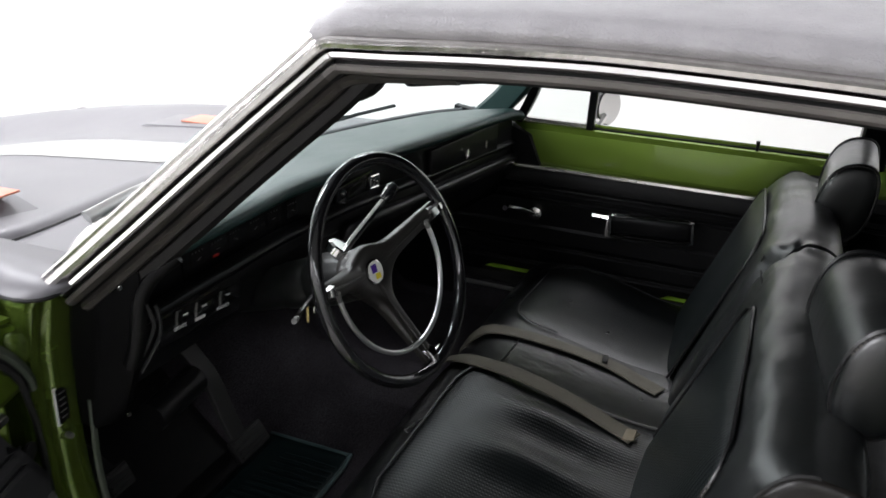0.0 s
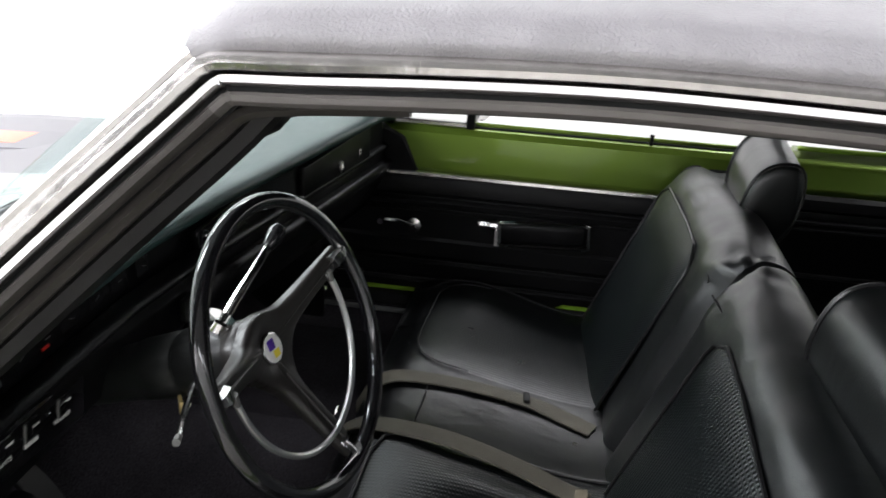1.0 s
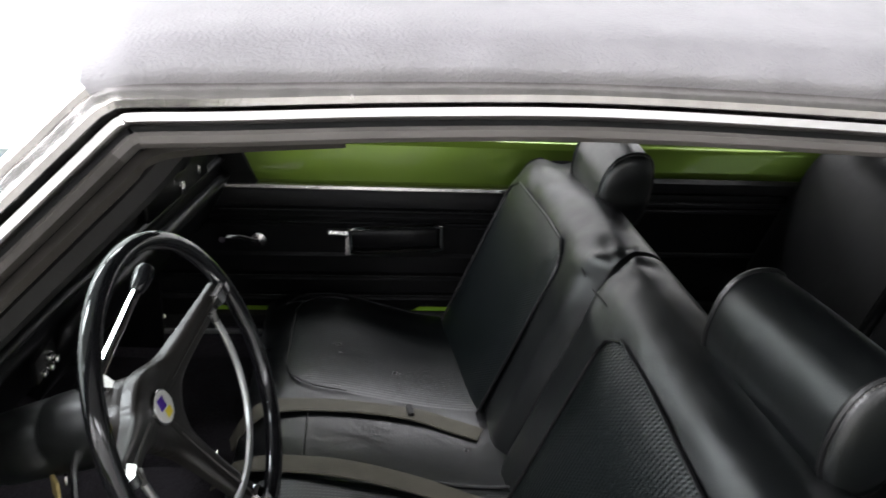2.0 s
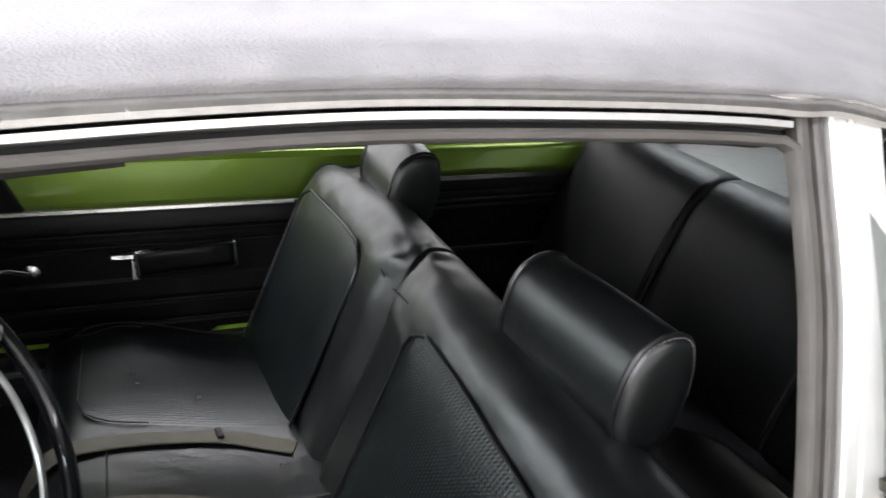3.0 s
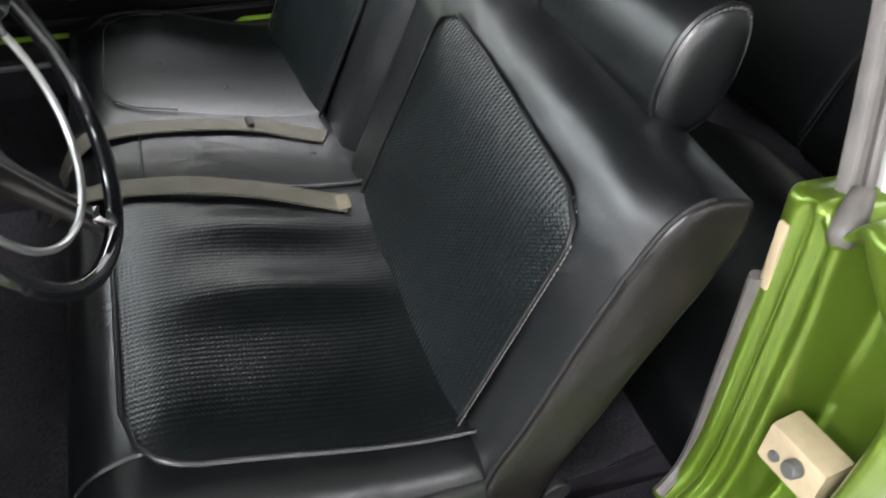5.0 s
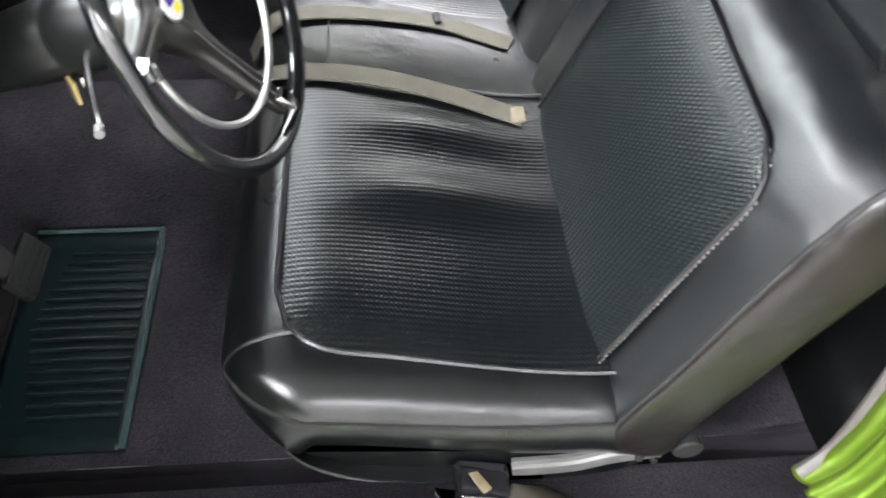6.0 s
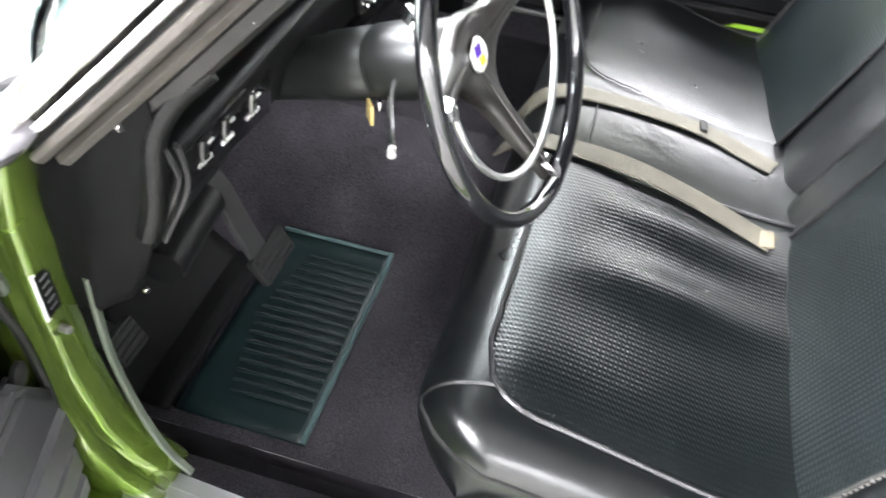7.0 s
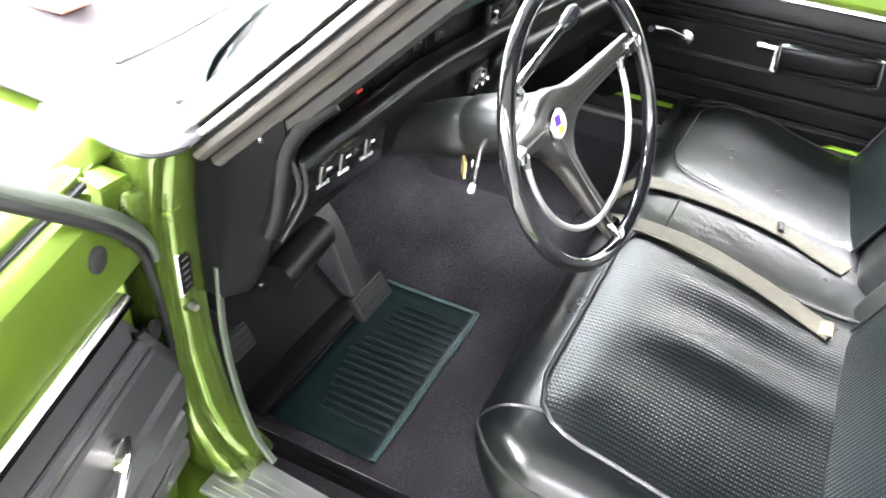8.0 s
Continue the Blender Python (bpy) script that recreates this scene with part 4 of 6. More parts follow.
sweep(bm, spline([V(0.745, -0.80, 0.868), V(0.7, -0.80, 1.02), V(0.61, -0.80, 1.23)], 5), rect_prof(-0.02, 0.05, -0.03, 0.02, 0.006), (1, 0, 0))
part("quarter_post", bm, DASHBLACK, car, "dark passenger side window post")
part("door_sill_strip", new_box((0.722, -0.1, 0.352), (0.03, 1.1, 0.012), None, 0.003), ALU, car, "bright passenger scuff plate")

# interior mirror
MIRROT = Matrix.Rotation(-0.5, 3, "Z") @ Matrix.Rotation(0.06, 3, "Y")
mir = part("rear_view_mirror", new_box((0.11, 0.05, 1.112), (0.27, 0.022, 0.062), MIRROT, 0.01, 3), DASHBLACK, car, "black interior mirror")
part("mirror_glass", new_box(V(0.11, 0.05, 1.112) + MIRROT @ V(0, -0.0125, 0), (0.255, 0.002, 0.05), MIRROT, 0.0008), MIRROR, mir)
bm = bmesh.new()
tube(bm, [V(0.11, 0.055, 1.12), V(0.1, 0.05, 1.2), V(0.06, 0.03, 1.285)], 0.007, 8)
part("mirror_stem", bm, WORNCHROME, mir)


# ---- front seats ----
from mathutils.bvhtree import BVHTree


def stitches(path, gap=0.006, r=0.0011):
    """Short raised stitches along a path, as one bmesh."""
    bm = bmesh.new()
    path = [Vector(p) for p in path]
    run = 0.0
    for a, b in zip(path, path[1:]):
        d = (b - a).length
        while run < d:
            c = a.lerp(b, run / d)
            t = (b - a).normalized()
            tube(bm, [c - t * gap * 0.3, c + t * gap * 0.3], r, 5)
            run += gap
        run -= d
    return bm


def cush_top(x, y):
    """Height of the top of the front cushion."""
    z = lerp(0.572, 0.515, sstep(-0.08, -0.46, y))
    z -= 0.004 * math.exp(-((abs(x) - 0.07) / 0.05) ** 2) + 0.055 * clamp((x - 0.14) / 0.5) ** 1.3
    z -= 0.024 * sstep(-0.13, 0.02, x)
    z += 0.013 * math.exp(-((y + 0.2) / 0.1) ** 2) * sstep(0.3, 0.55, x)
    return z


def front_cushion():
    seat = thing("front_bench_seat", "black vinyl front bench cushion with woven insert panels", "seat")
    bm = bmesh.new()
    rings = []
    # rolled end: nearly flat on top, then rounding over to a skirt that tucks in below
    ends = [(0.575, 0.0), (0.595, 0.0), (0.612, 0.0005), (0.627, 0.0015), (0.641, 0.0035), (0.653, 0.0065), (0.663, 0.0105), (0.672, 0.016), (0.679, 0.023), (0.6845, 0.032), (0.688, 0.044), (0.6895, 0.058), (0.688, 0.075), (0.684, 0.092), (0.677, 0.108), (0.667, 0.122)]
    secs = [(-x, drop) for x, drop in reversed(ends)] + [(-0.54 + i * 0.04, 0.0) for i in range(28)] + ends
    for x, drop in secs:
        d = clamp((abs(x) - 0.575) / 0.112)
        fr = -0.08 * d ** 2 - 0.3 * max(0.0, drop - 0.06)
        prof = [(-0.085 + fr, 0.385), (-0.034 + fr, 0.425), (-0.008 + fr, 0.5 - drop * 0.4)]
        for y in (-0.03, -0.07, -0.13, -0.2, -0.27, -0.34, -0.41, -0.47):
            prof.append((min(y, -0.02 + fr) if y > -0.05 else min(y, -0.04 + fr), max(0.392, cush_top(x, y) - drop - (0.03 if y == -0.03 else 0.003 if y == -0.07 else 0) - 0.004 * d * sstep(-0.1, -0.45, y))))
        prof += [(-0.52, max(0.392, 0.49 - drop)), (-0.53, 0.40), (-0.48, 0.365), (-0.28, 0.365)]
        ring = chaikin([V(x, a, b) for a, b in prof], 2)
        rings.append(ring)
    loft(bm, rings)
    skin = BVHTree.FromBMesh(bm)

    def on_skin(p, out=0.0015):
        """The nearest point of the cushion's skin, lifted a little."""
        q, nrm = skin.find_nearest(p)[:2]
        return q + (nrm if nrm.dot(q - V(q.x * 0.8, -0.3, 0.44)) > 0 else -nrm) * out
    body = part("cushion", bm, CUSHVINYL, seat, angle=60)
    # woven inserts
    for x0, x1 in ((-0.62, -0.106), (0.15, 0.6)):
        def fn(u, v, x0=x0, x1=x1):
            s, t = 2 * u - 1, 2 * v - 1
            # rounded front corners
            cx, cy = (x0 + x1) / 2, (-0.085 - 0.50) / 2
            hx, hy = (x1 - x0) / 2, (0.50 - 0.085) / 2
            px, py = s * hx, -t * hy
            r = 0.08
            if py > hy - r:
                k = (py - (hy - r)) / r
                lim = hx - r + r * math.sqrt(max(0, 1 - k * k))
                px = max(-lim, min(lim, px)) if abs(s) < 0.999 else math.copysign(lim, s)
                px = s * lim
            e = max(abs(s), -t if t < 0 else abs(t) * 0.3)
            puff = (0.011 if x0 < 0 else 0.0065) * (1 - e ** 6) - (0.0025 if x0 < 0 else 0.0)
            x, y = cx + px - 0.014 * v * (1 - u), cy + py
            quilt = ((0.016 * math.exp(-((x + 0.225) / 0.04) ** 2) + 0.017 * math.exp(-((x + 0.365) / 0.042) ** 2)) * math.exp(-((y + 0.3) / 0.11) ** 2) + 0.004 * noise.noise(V(x * 8, y * 6, 2))) * (1 - e ** 4) * (1.0 if x0 < 0 else 0.3)
            return V(x, y, cush_top(x, y) + puff + quilt)
        part("seat_insert", grid(bmesh.new(), fn, 40, 44), WEAVE_FLAT, seat, "woven texture vinyl insert", angle=80)
        loop = []
        for k in range(60):
            t = k / 59
            # rear outer corner -> front -> rear inner corner
            u, v = (0.0, 1 - t * 3) if t < 1 / 3 else ((t - 1 / 3) * 3, 0.0) if t < 2 / 3 else (1.0, (t - 2 / 3) * 3)
            loop.append(fn(u, v) + V(0, 0, 0.005))
        bm = bmesh.new()
        tube(bm, loop if x0 < 0 else loop[14:46], 0.0034 if x0 < 0 else 0.0014, 6)
        part("piping", bm, VINYL_SIDE if x0 < 0 else BLACKRUBBER, body)
    for sx in (-1, 1):
        bm = bmesh.new()
        tube(bm, [on_skin(p) for p in spline([V(sx * 0.6, -0.045, 0.515), V(sx * 0.645, -0.085, 0.52), V(sx * 0.668, -0.12, 0.523), V(sx * 0.686, -0.218, 0.512), V(sx * 0.692, -0.348, 0.493), V(sx * 0.692, -0.437, 0.488), V(sx * 0.692, -0.49, 0.486)], 6)], 0.0036, 6)
        part("piping", bm, BLACKRUBBER, body, "dark piped edge")
        bm = bmesh.new()
        tube(bm, [on_skin(V(sx * lerp(0.592, 0.6, k / 10), lerp(-0.106, -0.045, k / 10), lerp(0.575, 0.51, (k / 10) ** 2))) for k in range(11)], 0.0034, 6)
        part("piping", bm, VINYL_SIDE, body, "pale corner seam")
    bm = bmesh.new()
    tube(bm, [V(x, -0.135, cush_top(x, -0.135) + 0.0015) for x in (-0.1, -0.05, 0, 0.05, 0.1)], 0.0018, 6)
    part("seam", bm, VINYL_SIDE, body)
    # hinge arm and base
    bm = bmesh.new()
    sweep(bm, spline([V(-0.676, -0.365, 0.372), V(-0.678, -0.44, 0.38), V(-0.68, -0.49, 0.402), V(-0.68, -0.548, 0.412)], 5), [(-0.016, -0.008), (0.01, -0.008), (0.014, -0.004), (0.014, 0.002), (0.006, 0.002), (0.004, 0.006), (-0.01, 0.006), (-0.016, 0.002)], (-1, 0, 0.2))
    arm = part("hinge_arm", bm, STEEL, seat, "bare grey steel hinge arm")
    for y, z in ((-0.52, 0.405), (-0.54, 0.398)):
        bm = bmesh.new()
        disc(bm, (-0.684, y, z), (-1, 0, 0.1), 0.005, 0.008, 10)
        part("bolt", bm, BLACKRUBBER, arm)
    part("seat_frame", new_box((0, -0.29, 0.335), (1.2, 0.4, 0.07), None, 0.01), BLACKRUBBER, seat, "dark seat frame")
    return seat


front_cushion()


def back_y(z):
    return -0.452 - 0.395 * (z - 0.47)


def crumple(p, sgn):
    """Creases gathered round the inner top corner of a seat back, and soft hollows over the rest."""
    dx, dy, dz = abs(p.x) - 0.015, p.y + 0.64, p.z - 0.872
    r = math.sqrt(dx * dx + dy * dy + dz * dz)
    ang = math.atan2(dz - dy, dx + 0.02)
    fold = 0.0042 * math.sin(ang * 5.0 + 3.5 * noise.noise(p * 11)) * math.exp(-(r / 0.1) ** 2) * clamp(r / 0.06)
    soft = 0.004 * noise.noise(V(p.x * 11, p.y * 9, p.z * 9 + sgn)) + 0.0012 * noise.noise(p * 38)
    return V(0, 0.75, 0.66) * (fold + soft)


def seat_back(sgn):
    s = thing("front_seat_back", "black vinyl folding front seat back with woven insert", "seat", "front seat backs")
    bm = bmesh.new()
    rings = []
    xs = [0.01, 0.013, 0.02, 0.03, 0.042] + [0.056 + 0.016 * i for i in range(35)] + [0.615, 0.63, 0.645, 0.66, 0.67, 0.677, 0.6815]
    for x in xs:
        t = clamp((x - 0.25) / 0.41)
        low = (0.02 if sgn < 0 else 0.055) * t
        e = clamp((x - 0.612) / 0.07)
        i = clamp((0.05 - x) / 0.04)
        rnd = 0.02 * e ** 2 + 0.03 * i ** 2
        wing = (0.008 if sgn < 0 else -0.012) * e
        prof = [(-0.452 - rnd * 0.6, 0.455), (-0.515 - rnd, 0.62), (-0.566 - rnd, 0.765), (-0.592 - rnd * 0.95, 0.83 - low * 0.5), (-0.616 - rnd * 0.8, 0.872 - low * 0.65), (-0.655 - rnd * 0.3, 0.893 - low * 0.85), (-0.705, 0.887 - low + wing * 0.4),
                (-0.738 + wing, 0.852 + wing), (-0.735 + 0.02 * e, 0.79), (-0.69 + 0.043 * e, 0.65), (-0.605 + 0.045 * e, 0.45), (-0.575 + 0.02 * e, 0.4), (-0.52 + 0.02 * e, 0.41)]
        rings.append([p + crumple(p, sgn) for p in chaikin([V(sgn * x, a, b) for a, b in prof], 3)])
    outer = rings[-1]
    cy, cz = -0.6, 0.66
    loft(bm, rings)
    body = part("backrest", bm, VINYL, s, angle=48)
    bm = bmesh.new()
    loft(bm, [outer] + [[V(sgn * x, lerp(cy - 0.3 * (p.z - cz), p.y, k), lerp(cz, p.z, 0.75 + 0.25 * k)) for p in outer] for x, k in ((0.685, 0.985), (0.689, 0.93), (0.691, 0.8), (0.691, 0.5))])
    part("side_panel", bm, SIDEVINYL, s, "worn brown-black vinyl side panel", angle=48)
    x0, x1 = 0.14, 0.612

    def fn(u, v):
        a, b = 2 * u - 1, 2 * v - 1
        hx, hz = (x1 - x0) / 2, (0.836 - 0.44) / 2
        px, pz = a * hx, b * hz
        r = 0.05
        if pz > hz - r:
            k = (pz - (hz - r)) / r
            px = a * (hx - r + r * math.sqrt(max(0, 1 - k * k)))
        e = max(abs(a), b if b > 0 else 0)
        puff = 0.015 * (1 - e ** 6) - 0.003
        x, z = (x0 + x1) / 2 + px, (0.836 + 0.44) / 2 + pz
        z -= 0.018 * clamp((x - 0.3) / 0.3) * (b + 1) / 2
        return V(sgn * x, back_y(z) + 0.004 + puff * 0.93, z + puff * 0.37)
    part("seat_insert", grid(bmesh.new(), fn, 36, 40), WEAVE_BACK, s, "woven texture vinyl insert", angle=80)
    loop = []
    for k in range(61):
        t = k / 60
        u, v = (0.0, t * 3) if t < 1 / 3 else ((t - 1 / 3) * 3, 1.0) if t < 2 / 3 else (1.0, 1 - (t - 2 / 3) * 3)
        loop.append(fn(clamp(u), clamp(v)) + V(0, 0.004, 0.002))
    bm = bmesh.new()
    tube(bm, loop, 0.003, 6)
    part("piping", bm, VINYL_SIDE, body)
    part("stitching", stitches([p + V(sgn * 0.006, 0.0, 0.001) for p in loop[42:]], 0.0075), THREAD, body, "pale stitching beside the piping")
    # sunk dark seam between the front bolster and the side panel, and the side panel's rear welt
    front = [p for p in outer if p.y > -0.675 and p.z > 0.42 and p.y > -0.75 + 0.5 * (0.9 - p.z) * 0.5 and p.y > -0.33 - 0.4 * p.z]
    front.sort(key=lambda p: -p.z)
    bm = bmesh.new()
    tube(bm, front, 0.0032, 6)
    part("piping", bm, BLACKRUBBER, body, "dark sewn edge seam")
    rear = [p + V(sgn * 0.004, 0.004, 0) for p in outer if 0.44 < p.z < 0.835 and p.y < -0.33 - 0.4 * p.z - 0.02]
    rear.sort(key=lambda p: -p.z)
    bm = bmesh.new()
    tube(bm, rear, 0.0036, 6)
    part("piping", bm, VINYL_SIDE, body)
    bm = bmesh.new()
    tube(bm, spline([V(sgn * 0.02, -0.655, 0.873), V(sgn * 0.012, -0.61, 0.78), V(sgn * 0.012, -0.55, 0.64), V(sgn * 0.014, -0.49, 0.48)], 6), 0.004, 6)
    part("piping", bm, VINYL_SIDE, body)
    bm = bmesh.new()
    tube(bm, [V(sgn * x, -0.594 + (0.02 - x) * 0.1, 0.838) for x in (0.025, 0.06, 0.1, 0.135)], 0.0018, 6)
    part("seam", bm, BLACKRUBBER, body)
    bm = bmesh.new()
    disc(bm, (sgn * 0.672, -0.585, 0.405), (sgn, 0, 0), 0.02, 0.012, 14)
    part("hinge_cap", bm, BLACKRUBBER, s, "dark hinge cap")
    return s


seat_back(-1)
seat_back(1)


def headrest(xa, xb, cy, cz, size=1.0, skew=0.0):
    """skew: how much further forward the inner end stands."""
    h = thing("headrest", "black vinyl bolster headrest with piped ends", "headrest", "front headrests")
    up = V(0, -0.17, 0.985).normalized()
    fw = V(0, 0.985, 0.17).normalized()
    bm = bmesh.new()
    rings = []
    w = xb - xa

    def ring(x, k):
        out = []
        for i in range(32):
            a = 2 * math.pi * i / 32
            ca, sa = math.cos(a), math.sin(a)
            rx = 0.05 * math.copysign(abs(ca) ** 0.85, ca)
            rz = 0.08 * math.copysign(abs(sa) ** 0.85, sa)
            if sa < 0:
                rz *= 0.97
            tipk = 0.009 * max(0.0, math.cos(a - radians(112))) ** 6
            out.append(V(x, cy + skew * (x - xa) / w, cz) + (fw * (rx * k - tipk * 0.4 * k) + up * (rz + tipk) * k) * size)
        return out
    for t, k in ((0, 0.45), (0.006, 0.74), (0.016, 0.9), (0.03, 0.97), (0.04, 0.988), (0.05, 0.978), (0.075, 1.0), (0.3, 1.02), (0.5, 1.025), (0.7, 1.02), (0.925, 1.0), (0.95, 0.978), (0.96, 0.988), (0.97, 0.97), (0.984, 0.9), (0.994, 0.74), (1, 0.45)):
        rings.append(ring(xa + w * t, k))
    loft(bm, rings)
    body = part("cushion", bm, VINYL, h, angle=70)
    for t in (0.045, 0.955):
        bm = bmesh.new()
        tube(bm, ring(xa + w * t, 1.0), 0.004, 6, closed=True)
        part("piping", bm, VINYL_SIDE, body)
        part("stitching", stitches(ring(xa + w * (t - 0.016 if t < 0.5 else t + 0.016), 0.985)[2:17], 0.0065), THREAD, body, "pale stitching beside the piping")
    for t in (0.36, 0.64):
        bm = bmesh.new()
        tube(bm, [V(xa + w * t, cy + 0.02, cz - 0.06), V(xa + w * t, cy + 0.04, cz - 0.14)], 0.006, 8)
        part("post", bm, CHROME, h, "chrome headrest post")


headrest(-0.55, -0.278, -0.732, 0.92, 0.91, 0.024)
headrest(0.285, 0.565, -0.735, 0.886, 1.03, -0.02)


def rear_seat():
    r = thing("rear_seat", "black vinyl rear bench seat with deep padded pods", "seat")
    for xa, xb, nm in ((-0.7, -0.23, "backrest"), (-0.229, 0.2145, "backrest"), (0.2155, 0.7, "backrest")):
        bm = bmesh.new()
        rings = []
        w = xb - xa
        for t, k in ((0, 0.93), (0.006, 0.965), (0.02, 0.985), (0.06, 0.996), (0.15, 1), (0.5, 1.01), (0.85, 1), (0.94, 0.996), (0.98, 0.985), (0.994, 0.965), (1, 0.93)):
            prof = [(-1.22, 0.5), (-1.27, 0.65), (-1.33, 0.8), (-1.375, 0.885), (-1.43, 0.92), (-1.5, 0.915), (-1.55, 0.86), (-1.5, 0.5)]
            m = (-1.42, 0.7)
            low = 0.008 if abs(xa + xb) < 0.1 else 0.0
            rings.append(chaikin([V(xa + w * t, m[0] + (a - m[0]) * k - low, m[1] + (b - m[1]) * (0.5 + 0.5 * k) - low * 0.5) for a, b in prof], 2))
        loft(bm, rings)
        p = part(nm, bm, REARVINYL, r, angle=60)
        for sx in ((xb - 0.014,) if xa < -0.6 else (xa + 0.014,) if xa > 0 else ()):
            bm = bmesh.new()
            tube(bm, spline([V(sx, -1.235, 0.55), V(sx, -1.3, 0.74), V(sx, -1.37, 0.872), V(sx, -1.42, 0.905), V(sx, -1.49, 0.908)], 5), 0.003, 6)
            part("piping", bm, REARVINYL, p)
    bm = bmesh.new()
    rings = []
    for t, k in ((0, 0.7), (0.01, 0.88), (0.05, 0.98), (0.5, 1.0), (0.95, 0.98), (0.99, 0.88), (1, 0.7)):
        prof = [(-0.79, 0.3), (-0.78, 0.41), (-0.82, 0.47), (-1.0, 0.492), (-1.3, 0.46), (-1.35, 0.4), (-1.3, 0.33)]
        rings.append(chaikin([V(lerp(-0.69, 0.69, t), a, 0.4 + (b - 0.4) * k) for a, b in prof], 2))
    loft(bm, rings)
    part("cushion", bm, REARVINYL, r, angle=60)


rear_seat()
part("parcel_shelf", new_box((0, -1.78, 0.885), (1.35, 0.55, 0.02), None, 0.006), VINYL_SIDE, car, "black parcel shelf")


# ---- seat belts ----
def belt(name, pts, w, label, twist=(0, 0, 1)):
    e = thing(name, label, "seat belt", "lap belts")
    path = spline(pts, 6)
    bm = bmesh.new()
    rings = []
    n = len(path)
    for i, p in enumerate(path):
        t = (path[min(i + 1, n - 1)] - path[max(i - 1, 0)]).normalized()
        upv = Vector(twist)
        side = t.cross(upv).normalized()
        upv = side.cross(t).normalized()
        wob = 0.03 * math.sin(i * 0.33 + path[0].x * 20)
        side = (side + upv * wob).normalized()
        hw, th = w / 2, 0.0016
        rings.append([p - side * hw - upv * th, p + side * hw - upv * th, p + side * hw + upv * th, p - side * hw + upv * th])
    loft(bm, rings)
    part("webbing", bm, BELT, e)
    return e


def on_cush(x, y, h=0.012):
    return V(x, y, cush_top(x, y) + h + 0.002)


b1 = belt("seat_belt", [V(0.06, 0.0, 0.48), V(0.068, -0.03, 0.528), on_cush(0.08, -0.08, 0.004), on_cush(0.098, -0.2, 0.003), on_cush(0.107, -0.325, 0.004), on_cush(0.088, -0.4, 0.004), on_cush(0.066, -0.45, 0.004)], 0.038, "faded olive grey lap belt lying across the cushion")
part("belt_keeper", new_box(on_cush(0.113, -0.322, 0.007), (0.03, 0.012, 0.01), Matrix.Rotation(0.1, 3, "Z"), 0.003), BLACKRUBBER, b1, "black belt keeper")
b2 = belt("seat_belt", [V(-0.09, 0.004, 0.52), V(-0.1, -0.035, 0.556), on_cush(-0.118, -0.09, 0.006), on_cush(-0.13, -0.2, 0.016), on_cush(-0.142, -0.31, 0.016), on_cush(-0.166, -0.4, 0.012), on_cush(-0.18, -0.435, 0.012)], 0.039, "faded olive grey lap belt with frayed stitched end")
part("buckle_tip", new_box((-0.082, 0.012, 0.545), (0.03, 0.005, 0.05), Matrix.Rotation(0.5, 3, "X"), 0.002), CHROME, b2, "chrome belt tongue")
part("stitch_patch", new_box(on_cush(-0.176, -0.425, 0.0145), (0.036, 0.022, 0.0025), Matrix.Rotation(-0.2, 3, "X"), 0.001), STITCH, b2, "pale stitched patch")
b3 = belt("outer_seat_belt", [V(-0.69, -0.43, 0.318), V(-0.702, -0.408, 0.345), V(-0.712, -0.385, 0.366), V(-0.714, -0.362, 0.372), V(-0.71, -0.335, 0.36), V(-0.705, -0.31, 0.345)], 0.046, "coiled outer lap belt on the carpet beside the sill", (0.5, 0, 1))
part("buckle", new_box((-0.695, -0.325, 0.37), (0.055, 0.07, 0.026), Matrix.Rotation(0.25, 3, "X"), 0.009, 3), GLOSSBLACK, b3, "black belt buckle")
part("buckle_label", new_box((-0.694, -0.318, 0.3845), (0.042, 0.013, 0.004), Matrix.Rotation(0.6, 3, "Z") @ Matrix.Rotation(0.25, 3, "X"), 0.001), LABELTAN, b3, "dull tan buckle label")
part("tongue", new_box((-0.71, -0.278, 0.35), (0.04, 0.03, 0.004), Matrix.Rotation(0.5, 3, "X"), 0.001), CHROME, b3, "chrome belt tongue")

# ---- steering wheel ----
WC = V(-0.381, -0.04, 0.872)
TH, YAW = radians(22), radians(9.2)
WN = V(-math.sin(YAW) * math.cos(TH), -math.cos(YAW) * math.cos(TH), math.sin(TH))
WX = V(math.cos(YAW), -math.sin(YAW), 0)
WU = WN.cross(WX)
WROT = Matrix((WX, -WN, WU)).transposed()
HUB = WC - WN * 0.062


def wp(r, deg, n=0.0):
    a = radians(deg)
    return HUB + WX * r * math.cos(a) + WU * r * math.sin(a) + WN * n


